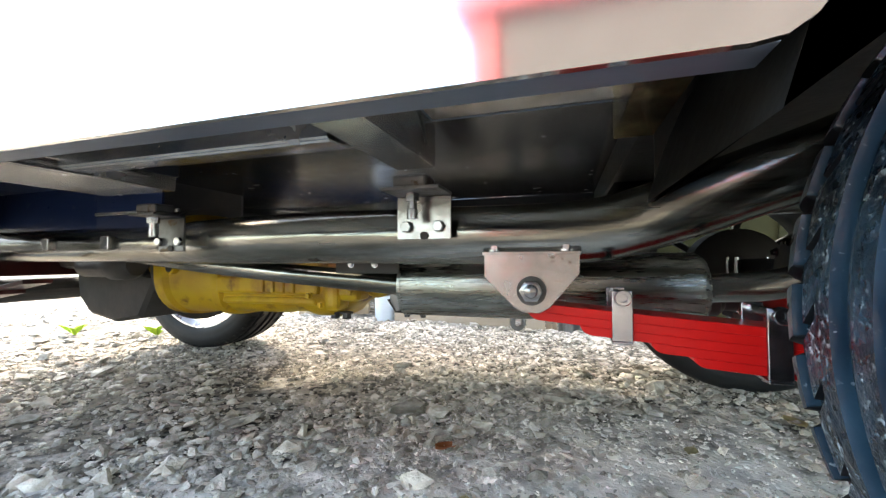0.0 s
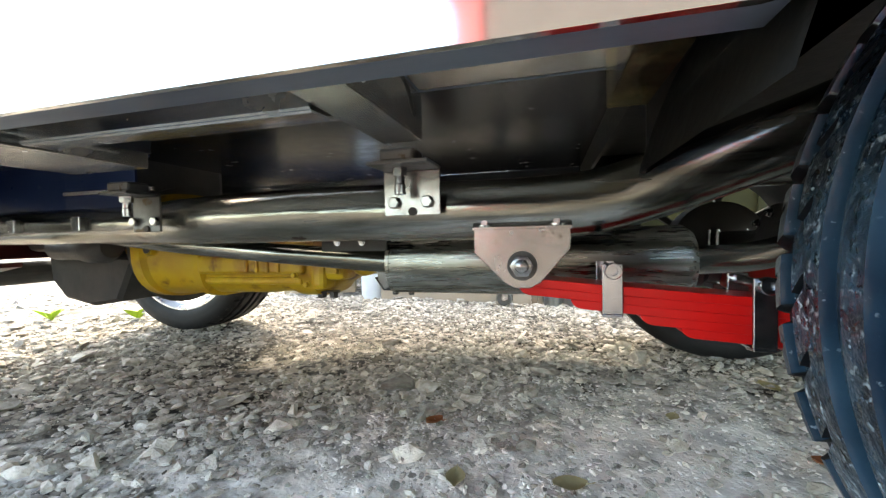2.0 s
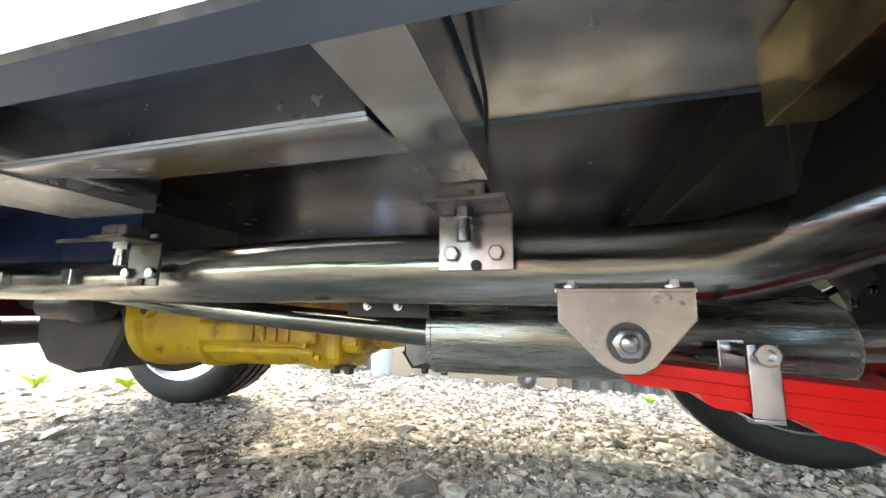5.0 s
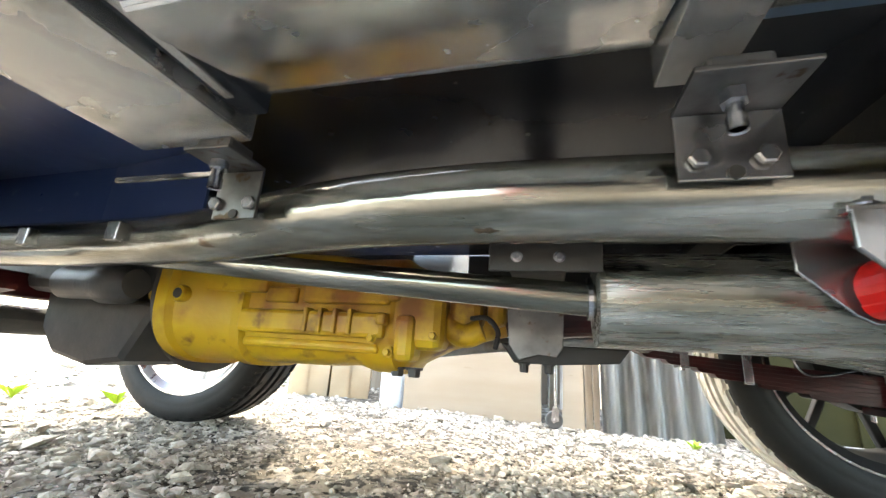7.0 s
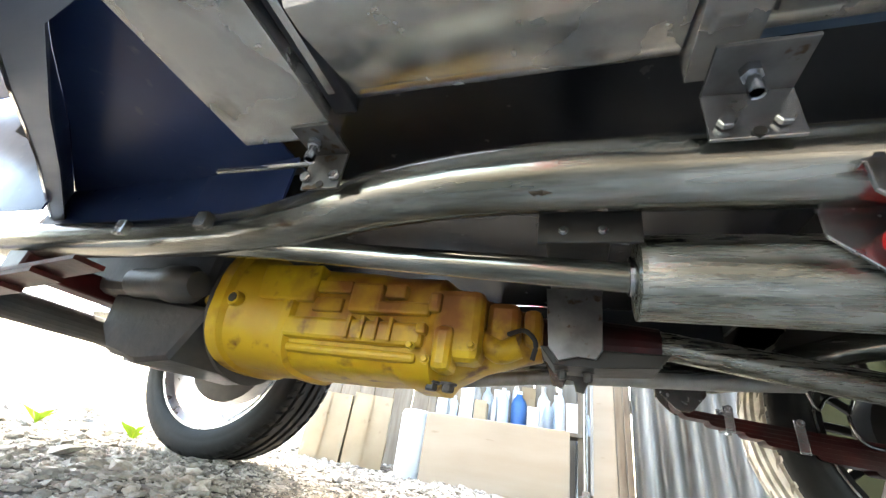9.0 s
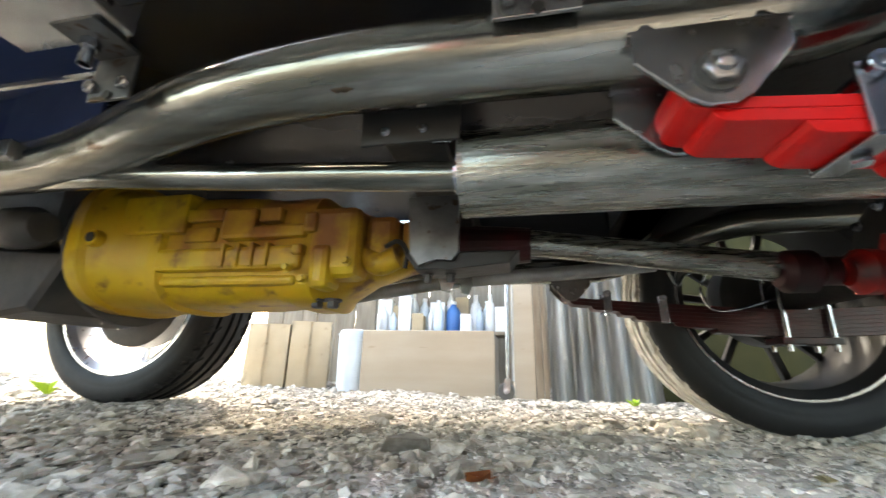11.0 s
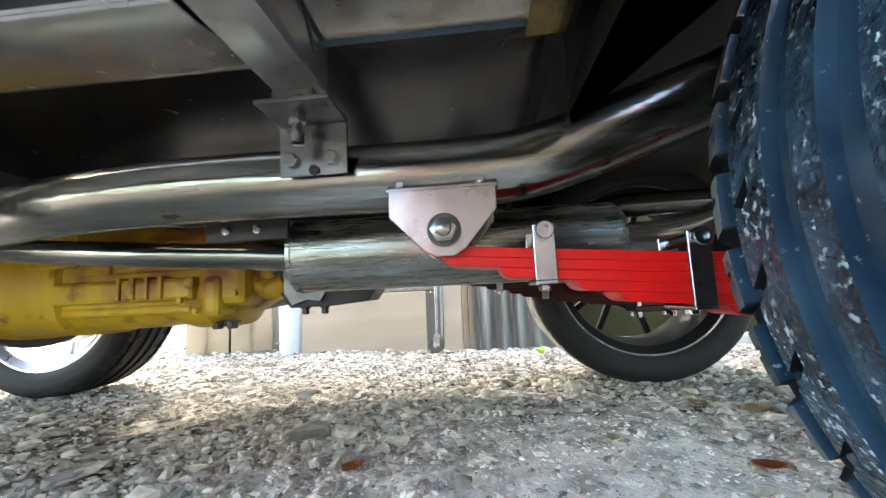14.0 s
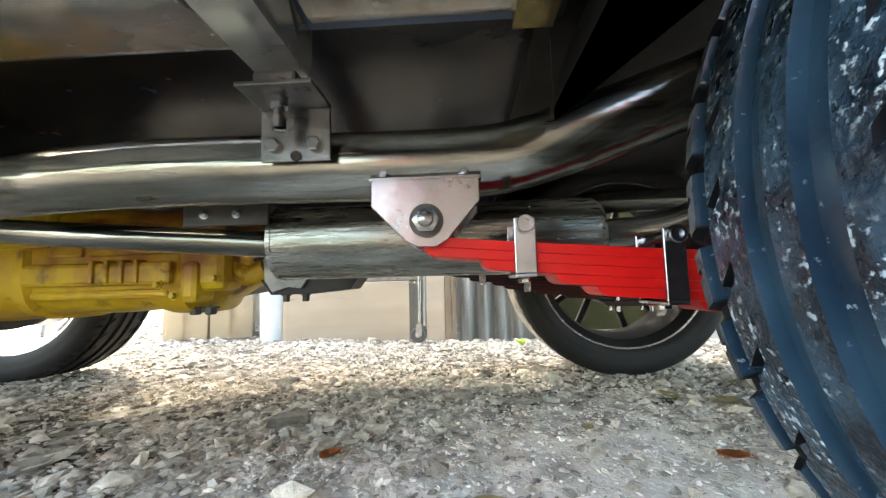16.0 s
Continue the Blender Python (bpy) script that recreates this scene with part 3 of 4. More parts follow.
def body_side(s):
    Y = lambda y: CY + s * (y - CY)
    pts = [(-.42, 1.02), (-.42, .404), (.094, .404), (.104, .4055), (.112, .411)]
    a0 = math.asin((.404 - WR) / ARC)
    for a in np.linspace(math.pi - a0 - .045, a0, 40):
        pts.append((AX_R + ARC * math.cos(a), WR + ARC * math.sin(a)))
    pts += [(1.25, .404), (1.25, 1.02)]
    side = part("body_side", prism(pts, Y(-.2625), Y(-.2585), 0), "mirror", jeep, "mirror-polished stainless body side")
    # the cowl narrows towards the front
    bend = [(-.42, -.2605, .024), (-.66, -.246, .052), (-.80, -.150, .040), (-.93, -.052, .030), (-1.165, .102, .024)]
    for (xa, ya, wa), (xb, yb, wb) in zip(bend, bend[1:]):
        for nm, mm, d0, d1, za, zb in (("cowl_side", "mirror", -.002, .002, .404, 1.02), ("cowl_lip", "lip", .0025, None, .405, .410), ("cowl_wall", "navy", .0025, .005, .412, .474)):
            ea, eb = (wa, wb) if d1 is None else (d1, d1)
            part(nm, prism([(xa, Y(ya + d0)), (xb, Y(yb + d0)), (xb, Y(yb + eb)), (xa, Y(ya + ea))], za, zb, 0, None, "z"), mm, side)
    part("lower_lip", box(-.42, .104, min(Y(-.2580), Y(-.238)), max(Y(-.2580), Y(-.238)), .405, .410, .001), "lip", side, "brushed grey lower lip")
    part("inner_wall", box(-.42, .100, min(Y(-.2580), Y(-.2555)), max(Y(-.2580), Y(-.2555)), .412, .476), "navy", side)
    # wheel house
    w = bmesh.new()
    ring = [(AX_R + (ARC + .004) * math.cos(a), WR + (ARC + .004) * math.sin(a)) for a in np.linspace(math.pi * .93, math.pi * .07, 24)]
    rows = [[w.verts.new((x, Y(-.257), z)), w.verts.new((x, Y(-.03), z))] for x, z in ring]
    for p, q in zip(rows, rows[1:]):
        w.faces.new((p[0], q[0], q[1], p[1]))
    bmesh.ops.solidify(w, geom=w.faces[:], thickness=.003)
    part("wheel_house", w, "black", side)
    part("wheel_house_wall", prism([(.11, .64), (.11, ring[0][1])] + ring + [(1.2, ring[-1][1]), (1.2, .64)], Y(-.030), Y(-.027)), "black", side)
    return side

body_side(1)
body_side(-1)
part("tub_top", box(-.42, 1.25, -.26, CY * 2 + .26, 1.02, 1.03), "black", jeep)
part("tail_panel", box(1.25, 1.256, -.26, CY * 2 + .26, .42, 1.02), "mirror", jeep)
# added panels that keep the sun off the upper engine block
for s in (1, -1):
    part("sun_block_apron", box(-1.74, -1.072, CY - s * .325 - .0015, CY - s * .325 + .0015, .386, .676), "navy", jeep)
part("bonnet", box(-1.75, -1.07, .05, CY * 2 - .05, .678, 1.0, .02), "mirror", jeep)
part("far_fender", box(-1.80, -1.07, CY * 2 - .02, CY * 2 + .26, .68, .70, .006), "mirror", jeep)
part("near_fender", box(-1.80, -1.07, -.26, .02, .68, .70, .006), "mirror", jeep)

# exhaust
mb = lathe([(-.166, .0385), (-.163, .0395), (.166, .0395), (.174, .034)], (0, .075, .299), "x", 40)
muffler = part("muffler", mb, "muffler", jeep, "brushed stainless cylindrical muffler", True)
part("seam", lathe([(-.168, .0403), (-.1635, .0403)], (0, .075, .299), "x", 40), "muffler", muffler, "", True)
part("exhaust_pipe", tube([(-1.10, .20, .40), (-.85, .13, .360), (-.62, .088, .336), (-.40, .078, .316), (-.165, .075, .298)], .0145, 20, 10), "pipe", jeep, "polished exhaust pipe", True)
part("tail_pipe", tube([(.172, .075, .299), (.26, .075, .31), (.38, .085, .37), (.60, .09, .385), (.95, .09, .36)], .0155, 20, 10), "pipe", jeep, "", True)
part("clamp", lathe([(-.1745, .0155), (-.1745, .0185), (-.1705, .0185), (-.1705, .0155)], (0, .075, .2995), "x", 24), "zinc", jeep)

part("exhaust_tab", prism([(-.193, .341), (-.172, .345), (-.170, .330), (-.176, .320), (-.192, .321)], .049, .052, .0006), "plate", jeep, "small bare steel exhaust tab")
ws = lathe([(-.009, .0010), (-.006, .0026), (-.001, .0018), (.002, .0030), (.007, .0016), (.011, .0008)], (-.250, -.0162, .3333), "x", 12)
for v in ws.verts:
    v.co += Vector((noise.noise(v.co * 300), noise.noise(v.co * 310 + Vector((3, 0, 0))), 0)) * .0016
part("weld_spot", ws, "rust", jeep, "rusty weld on the chassis pipe", True)
part("brake_line", tube([(.20, .66, .335), (.225, .69, .310), (.25, .70, .336), (.29, .70, .342), (.275, .70, .300), (.292, .70, .258), (.36, .72, .262), (AX_R, .73, .30)], .0032, 10, 8), "zinc", jeep, "thin bare metal brake line", True)

# cross member behind the gearbox, with its flange bolted to the rail
xm = part("cross_member", box(-.252, -.186, .035, CY * 2 - .035, .345, .385, .004), "black", jeep, "black cross member under the floor")
for x in (-.232, -.198):
    part("bolt", hexbolt((x, .036, .327), .0036, .004, "y", -1), "zinc", xm)
part("flange", box(-.255, -.165, .036, .040, .315, .36, .001), "black", xm)
gm_ = part("gearbox_mount", prism([(-.256, .337), (-.189, .337), (-.190, .262), (-.198, .250), (-.218, .254), (-.240, .245), (-.252, .262)], .198, .203, .001), "dull", jeep, "dull steel gearbox mount plate")
part("mount_foot", prism([(-.262, .264), (-.118, .264), (-.130, .248), (-.20, .242), (-.246, .242)], .205, .262, .002), "black", gm_)
part("foot_bracket", prism([(-.275, .315), (-.205, .315), (-.200, .262), (-.206, .247), (-.219, .250), (-.222, .268), (-.234, .270), (-.240, .252), (-.256, .256)], .424, .429, .001), "plate", jeep, "notched bare steel mounting foot")
part("cross_bar", tube([(-.46, .45, .246), (-.24, .45, .276), (-.02, .455, .291), (.11, .46, .303)], .0125, 14, 6), "galv", jeep, "pale steel bar under the gearbox tail", True)
for x in (-.236, -.206):
    part("stud", hexbolt((x, .235, .243), .0055, .012, "z", -1), "iron", gm_)

# gearbox and engine
gb = loft([(-.842, CY, .325, .140, .122, .72), (-.818, CY, .325, .140, .122, .72), (-.812, CY, .322, .128, .114, .7), (-.765, CY, .316, .112, .104, .6), (-.715, CY, .313, .104, .100, .55),
           (-.710, CY, .313, .110, .106, .55), (-.692, CY, .313, .110, .106, .55), (-.687, CY, .312, .100, .098, .55), (-.56, CY, .310, .098, .094, .5), (-.50, CY, .309, .094, .088, .5),
           (-.47, CY, .305, .100, .093, .55), (-.43, CY, .305, .100, .093, .55), (-.415, CY, .308, .084, .080, .6), (-.36, CY, .314, .060, .060, .8), (-.30, CY, .316, .044, .044, .9), (-.27, CY, .316, .036, .036, 1.0)], 36)
gear = part("gearbox", gb, "yellow", jeep, "yellow painted gearbox with ribs and oil stains", True)
def boss(x0, x1, z0, z1, y=.262, d=.022, bev=.004):
    part("rib", box(x0, x1, y, y + d, z0, z1, bev), "yellow", gear)
boss(-.776, -.650, .326, .394, .257, .03, .004)       # square cover
boss(-.652, -.584, .345, .367, .262, .03, .003)
boss(-.654, -.596, .311, .336, .264, .03, .003)
boss(-.581, -.522, .311, .363, .256, .03, .006)
boss(-.518, -.481, .339, .363, .260, .03, .003)
boss(-.529, -.436, .312, .333, .258, .03, .005)
boss(-.700, -.440, .262, .300, .260, .03, .007)      # lower case with its short ribs
boss(-.690, -.450, .240, .256, .270, .03, .006)
for x in (-.570, -.545, -.520, -.495):
    boss(x - .0035, x + .0035, .266, .304, .255, .02, .002)
boss(-.452, -.436, .282, .300, .254, .03, .004)
boss(-.440, -.352, .250, .362, .266, .06, .014)      # rear flange
boss(-.424, -.392, .232, .300, .258, .05, .010)
boss(-.440, -.418, .318, .352, .258, .03, .006)
boss(-.352, -.300, .288, .352, .290, .06, .012)
boss(-.296, -.268, .292, .346, .300, .05, .010)
boss(-.880, -.815, .303, .331, .243, .05, .010)
part("plug", lathe([(.236, .0125), (.240, .0145), (.262, .0145)], (-.803, 0, .317), "y", 20), "yellow", gear, "", True)
part("plug_hole", lathe([(.2345, .0085), (.238, .0085)], (-.803, 0, .317), "y", 16), "iron", gear)
for x, z in ((-.812, .262), (-.826, .278), (-.834, .40), (-.838, .368), (-.455, .262), (-.428, .244), (-.362, .270)):
    part("bolt", hexbolt((x, .262 if x < -.5 else .258, z), .0055, .010, "y", -1), "yellow", gear)
for x in (-.432, -.405):
    part("drain_plug", hexbolt((x, .315, .224), .010, .014, "z", -1), "iron", gear)
part("breather_hose", tube([(-.315, .29, .300), (-.288, .262, .298), (-.272, .255, .280), (-.276, .262, .258)], .0035, 10, 8), "rubber", gear, "thin black hose", True)
lever = part("filler_neck", tube([(-.36, .31, .30), (-.33, .30, .275), (-.30, .30, .285)], .018, 14, 6), "yellow", gear, "", True)

engine = part("engine_block", box(-1.30, -.855, CY - .14, CY + .14, .315, .62, .02), "iron", jeep, "dark cast iron engine block")
part("oil_pan", prism([(-1.13, .32), (-1.12, .245), (-1.08, .205), (-.99, .188), (-.91, .20), (-.858, .30)], CY - .12, CY + .12, .008), "iron", engine)
part("bell_plate", lathe([(-.852, .140), (-.843, .140)], (0, CY, .325), "x", 40), "iron", engine)
part("starter", lathe([(-1.02, .022), (-1.01, .028), (-.93, .028), (-.92, .034), (-.875, .034), (-.855, .024)], (0, CY - .165, .325), "x", 20), "iron", engine, "", True)
part("front_cross_member", box(-1.22, -1.16, .10, CY * 2 - .10, .30, .345, .004), "maroon", jeep, "red front cross member in a dark shaded tone")

# drive shaft, axles
ds = part("drive_shaft", tube([(-.10, CY, .322), (.25, CY, .272)], .021, 20, 1, None, False), "muffler", jeep, "dull steel drive shaft", True)
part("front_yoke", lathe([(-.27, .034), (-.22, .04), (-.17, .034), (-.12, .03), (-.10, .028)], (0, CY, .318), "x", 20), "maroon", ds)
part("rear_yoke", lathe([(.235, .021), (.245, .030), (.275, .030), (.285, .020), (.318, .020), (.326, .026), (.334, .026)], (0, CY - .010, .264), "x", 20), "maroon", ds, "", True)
ra = part("rear_axle", lathe([(-.03, .036), (CY - .13, .036), (CY - .10, .05), (CY + .10, .05), (CY + .13, .036), (CY * 2 + .03, .036)], (AX_R, 0, WR - .005), "y", 28), "black", jeep, "black rear axle with an oily red differential", True)
part("axle_case", lathe([(-.09, .02), (-.08, .075), (-.01, .085), (.06, .078), (.09, .03)], (AX_R, CY, .300), "x", 28), "black", ra, "", True)
df = lathe([(-.150, .018), (-.135, .030), (-.125, .030), (-.10, .027), (-.065, .040), (-.055, .054), (-.047, .058), (-.03, .056), (.0, .060), (.05, .052), (.085, .022)], (AX_R - .02, CY - .03, .258), "x", 28)
part("differential", df, "deep_red", ra, "red painted differential nose", True)
for a in range(8):
    part("flange_bolt", hexbolt((AX_R - .078, CY - .03 + .0485 * math.cos(a * .785 + .3), .258 + .0485 * math.sin(a * .785 + .3)), .0048, .008, "x", -1), "deep_red", ra)
for a in range(5):
    rib = box(-.118, -.062, -.003, .003, .024, .050, .0015)
    bmesh.ops.transform(rib, matrix=Matrix.Translation((AX_R - .02, CY - .03, .258)) @ Matrix.Rotation(a * 1.257 + .5, 4, "X"), verts=rib.verts)
    part("nose_rib", rib, "deep_red", ra)
for a in range(8):
    part("cover_bolt", hexbolt((AX_R - .088, CY + .060 * math.cos(a * .785), .300 + .060 * math.sin(a * .785)), .006, .008, "x", -1), "zinc", ra)
fa = part("front_axle", lathe([(-.02, .030), (CY * 2 + .06, .030)], (AX_F, 0, .26), "y", 20), "iron", jeep)
for s in (1, -1):
    y = CY - s * .31
    b = bmesh.new()
    for k in range(4):
        sag = lambda x: .30 - .05 * math.sin((x + 1.85) / .95 * math.pi) - .008 * k
        strip([(x, sag(x), sag(x) - .0077) for x in np.linspace(-1.85 + .08 * k, -.90 - .08 * k, 20)], y - .022, y + .022, b)
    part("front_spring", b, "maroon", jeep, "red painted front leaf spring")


# ---- wheels ----
def tyre_mesh(rubber, groove, shoulder, whole=False, edge=""):
    """A low tyre: four round grooves, slanted shoulder slots and fine cuts in the ribs."""
    half = .080
    prof = [(u * half, WR - .003 * u * u - .10 * max(0, abs(u) - .86) ** 2) for u in np.linspace(-1, 1, 81)]
    side = [(.088, WR - .013), (.0935, WR - .028), (.0955, WR - .042), (.0945, WR - .046), (.0955, WR - .050), (.093, WR - .066), (.086, WR - .078), (.076, WR - .082)]
    full = [(-y, r) for y, r in side[::-1]] + prof + side
    n = 720
    ys = np.array([p[0] for p in full])
    r0 = np.array([p[1] for p in full])
    k = np.arange(n)[:, None]
    yy = ys[None, :]
    ay = np.abs(yy)
    tread = ay <= half + .0001
    round_groove = tread & ((np.abs(ay - .0175) < .0085) | (np.abs(ay - .0605) < .0060))
    depth = np.where(round_groove, .0075, 0.0)
    # the rows of the mesh follow the slant of the slots
    slant = np.interp(ay, [0, .0095, .034, .0555, .0665, .11], [0, -3, -4, 5, 7, 15]) * np.sign(yy)
    slot = (r0[None, :] > WR - shoulder) & (ay > .0665) & (k % 18 < 4)
    sipe = (r0[None, :] > WR - shoulder) & (ay > .073) & ((k + 9) % 18 < 1)
    cut = tread & (ay > .042) & (ay < .0555) & ((k + 1) % 18 < 3)
    depth = np.maximum(depth, np.where(slot, .0075, 0) + np.where(cut, .0080, 0) + np.where(sipe, .004, 0))
    # faces of the slots and cuts that get the painted shade
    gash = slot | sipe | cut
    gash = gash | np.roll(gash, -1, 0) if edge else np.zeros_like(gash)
    r = r0[None, :] - depth
    a = 2 * math.pi * (k + slant) / n
    v = np.stack([r * np.cos(a), np.broadcast_to(yy, r.shape), r * np.sin(a)], -1).reshape(-1, 3)
    m = len(ys)
    i = np.arange(m - 1)[None, :]
    q = (k + 1) % n
    f = np.stack([k * m + i, k * m + i + 1, q * m + i + 1, q * m + i], -1).reshape(-1, 4)
    me = bpy.data.meshes.new("tyre")
    me.from_pydata(v.tolist(), [], f.tolist())
    me.materials.append(M[rubber])
    me.materials.append(M[groove])
    me.materials.append(M[edge or rubber])
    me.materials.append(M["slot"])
    # whole: tread and one shoulder take the pale sunlit dust colour
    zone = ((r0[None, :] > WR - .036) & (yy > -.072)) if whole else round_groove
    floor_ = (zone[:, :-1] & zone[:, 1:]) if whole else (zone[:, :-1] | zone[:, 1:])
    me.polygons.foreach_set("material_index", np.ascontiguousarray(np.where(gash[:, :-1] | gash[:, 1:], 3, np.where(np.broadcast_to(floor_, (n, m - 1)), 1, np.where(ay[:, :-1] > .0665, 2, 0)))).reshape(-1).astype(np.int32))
    me.polygons.foreach_set("use_smooth", np.ones(len(f), bool))
    me.set_sharp_from_angle(angle=radians(40))
    return me

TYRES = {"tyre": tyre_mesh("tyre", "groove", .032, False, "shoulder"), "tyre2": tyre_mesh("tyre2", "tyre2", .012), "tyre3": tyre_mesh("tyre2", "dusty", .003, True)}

def wheel(x, y, s, rubber, rim, spokes, label, size=1.0):
    """s: the side on which the wheel's outer face lies."""
    t = new("wheel", TYRES[rubber])
    t.parent, t.location, t.scale = jeep, (x, y, WR * size - .003), (size, 1, size)
    t["label"] = label
    r0 = WR - .080
    r = part("rim", lathe([(-.088 * s, r0), (-.088 * s, r0 + .010), (-.080 * s, r0 + .004), (-.070 * s, r0 - .012), (-.02 * s, r0 - .022), (.05 * s, r0 - .018), (.075 * s, r0 - .008), (.084 * s, r0 + .010), (.088 * s, r0 + .008),
                           (.086 * s, r0 - .004), (.055 * s, r0 - .026), (-.02 * s, r0 - .028), (-.072 * s, r0 - .018)], (0, 0, 0), "y", 48, None, True), rim, t, "", True)
    if rim == "rim_dark":
        part("rim_edge", lathe([(-.090 * s, r0 + .001), (-.090 * s, r0 + .006), (-.087 * s, r0 + .006), (-.087 * s, r0 + .001)], (0, 0, 0), "y", 48, None, True), "plate", t, "worn bare rim edge", True)
    for k in range(spokes):
        a = 2 * math.pi * k / spokes + (.13 if k % 2 and rim == "rim_dark" else 0)
        b = box(.03, r0 - .015, -.008, .008, -.009, .009, .003)
        bmesh.ops.transform(b, matrix=Matrix.Translation((0, .055 * s, 0)) @ Matrix.Rotation(a, 4, "Y"), verts=b.verts)
        part("spoke", b, rim, t)
    part("hub", lathe([(.03 * s, .058), (.068 * s, .055), (.072 * s, .03)], (0, 0, 0), "y", 24), rim, t, "", True)
    part("brake_drum", lathe([(-.06 * s, .095), (-.05 * s, .112), (.01 * s, .112), (.02 * s, .095)] if rim == "rim_dark" else [(-.06 * s, .13), (-.05 * s, .150), (.01 * s, .150), (.02 * s, .13)], (0, 0, 0), "y", 32), "black" if rim == "rim_dark" else "iron", t, "", True)
    for k in range(5):
        a = 2 * math.pi * k / 5
        part("wheel_nut", hexbolt((.043 * math.cos(a), .07 * s, .043 * math.sin(a)), .009, .014, "y", s), "zinc", t)
    return t

wheel(AX_R, -.166, -1, "tyre", "rim_dark", 10, "dusty black rear tyre on a dark alloy wheel")
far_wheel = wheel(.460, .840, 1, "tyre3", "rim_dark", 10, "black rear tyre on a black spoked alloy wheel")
far_wheel.scale.y = 1.18
wheel(AX_F, .840, 1, "tyre2", "rim_bright", 7, "black front tyre on a bright silver alloy wheel", 1.08)
wheel(AX_F, -.185, -1, "tyre2", "rim_bright", 7, "black front tyre on a bright silver alloy wheel", 1.08)


# ---- yard behind the jeep ----
def carton(corner, along, depth, h, label, sag=0.0):
    """A cardboard carton: its front from corner along a vector."""
    c, a = Vector(corner), Vector(along)
    d = Vector((-a.y, a.x, 0)).normalized() * depth
    t = thing("cardboard_box", label, "box", at=c)
    b = bmesh.new()
    nn = 9
    grid = {}
    for face, (o, u) in enumerate(((Vector((0, 0, 0)), a), (a, d), (a + d, -a), (d, -d))):
        for i in range(nn):
            for j in range(nn):
                p = o + u * (i / (nn - 1)) + Vector((0, 0, h * j / (nn - 1)))
                bulge = sag * math.sin(math.pi * i / (nn - 1)) * math.sin(math.pi * j / (nn - 1))
                nrm = Vector((u.y, -u.x, 0)).normalized()
                w = 0.006 * noise.noise((p + c) * 9.0)
                grid[face, i, j] = b.verts.new(p + nrm * (bulge + w))
        for i in range(nn - 1):
            for j in range(nn - 1):
                b.faces.new((grid[face, i, j], grid[face, i + 1, j], grid[face, i + 1, j + 1], grid[face, i, j + 1]))
    top = b.faces.new([b.verts.new(p + Vector((0, 0, h))) for p in (Vector((0, 0, 0)), a, a + d, d)])
    bmesh.ops.remove_doubles(b, verts=b.verts, dist=.001)
    part("carton", b, "card", t, "", True)
    mid = a * .5
    nrm = Vector((a.y, -a.x, 0)).normalized()
    tp = bmesh.new()
    v = [mid + nrm * (sag + .012) + a.normalized() * dx + Vector((0, 0, z)) for dx, z in ((-.006, .01), (.006, .01), (.006, h * .98), (-.006, h * .98))]
    f = tp.faces.new([tp.verts.new(p) for p in v])
    bmesh.ops.solidify(tp, geom=[f], thickness=.002)
    part("flap_seam", tp, "card", t)
    return t

carton((-1.535, 1.645, -.004), (.19, .075, 0), .28, .325, "worn brown cardboard box on the ground", .012)
carton((-1.335, 1.725, -.004), (.185, .09, 0), .28, .345, "worn brown cardboard box with a bulging side", .014)
carton((-1.12, 1.98, -.004), (.22, .02, 0), .25, .30, "brown cardboard box in shade", .006)

b = thing("panel_cabinet", "low cabinet with a plain tan plywood front", "cabinet", at=(-.86, 1.56, -.005))
part("front_panel", box(0, .625, 0, .018, 0, .285, .004), "board", b)
part("body", box(.004, .62, .019, .42, 0, .278, .004), "wood", b)
t = thing("plastic_tub", "cloudy pale blue plastic tub beside the cabinet", "tub", at=(-.925, 1.615, -.006))
part("tub_body", lathe([(0, .062), (.004, .067), (.25, .072), (.285, .066), (.29, .05)], (0, 0, 0), "z", 24), "plastic", t, "", True)
part("rim", lathe([(.262, .074), (.270, .074)], (0, 0, 0), "z", 24), "plastic", t)

tr = thing("trolley", "light steel trolley leg with a grey caster", "trolley", at=(-.178, 1.468, 0))
part("leg", tube([(0, .02, .075), (.004, .035, .56)], .008, 14, 1, None, False), "zinc", tr, "", True)
part("brace", tube([(.022, .02, .07), (.026, .035, .56)], .006, 12, 1, None, False), "galv", tr, "", True)
part("fork", prism([(-.018, .026), (.012, .026), (.014, .08), (-.012, .08)], -.006, -.003), "zinc", tr)
cw = part("caster", lathe([(-.004, .018), (-.004, .030), (0, .034), (.018, .034), (.022, .030), (.022, .018)], (-.006, .0, .030), "y", 28), "caster", tr, "grey plastic caster", True)
part("axle_bolt", hexbolt((-.006, -.006, .030), .008, .005), "zinc", cw)

# planks and sheets that lean on the fence
def plank(x0, x1, y, h, lean, mname, label, th=.02):
    p = thing("plank", label, "plank", "planks on the fence", at=((x0 + x1) / 2, y, 0))
    w = (x1 - x0) / 2
    bm = box(-w, w, 0, th, -.008, h, .002)
    for v in bm.verts:
        v.co.y += lean * max(0, v.co.z)
        v.co.x += .004 * noise.noise(Vector((v.co.z * 5, x0 * 9, 0)))
    part("board", bm, mname, p)

plank(-.150, -.062, 1.535, .95, .12, "board", "tan wooden board leaning upright")
plank(-.058, -.030, 1.525, .95, .12, "wood", "narrow dark wooden batten leaning upright")
plank(-.027, -.006, 1.515, .95, .12, "wood", "narrow grey wooden batten leaning upright")

cs = thing("corrugated_sheet", "corrugated galvanised sheet leaning upright", "metal sheet", at=(0, 1.50, 0))
bm = bmesh.new()
rows = []
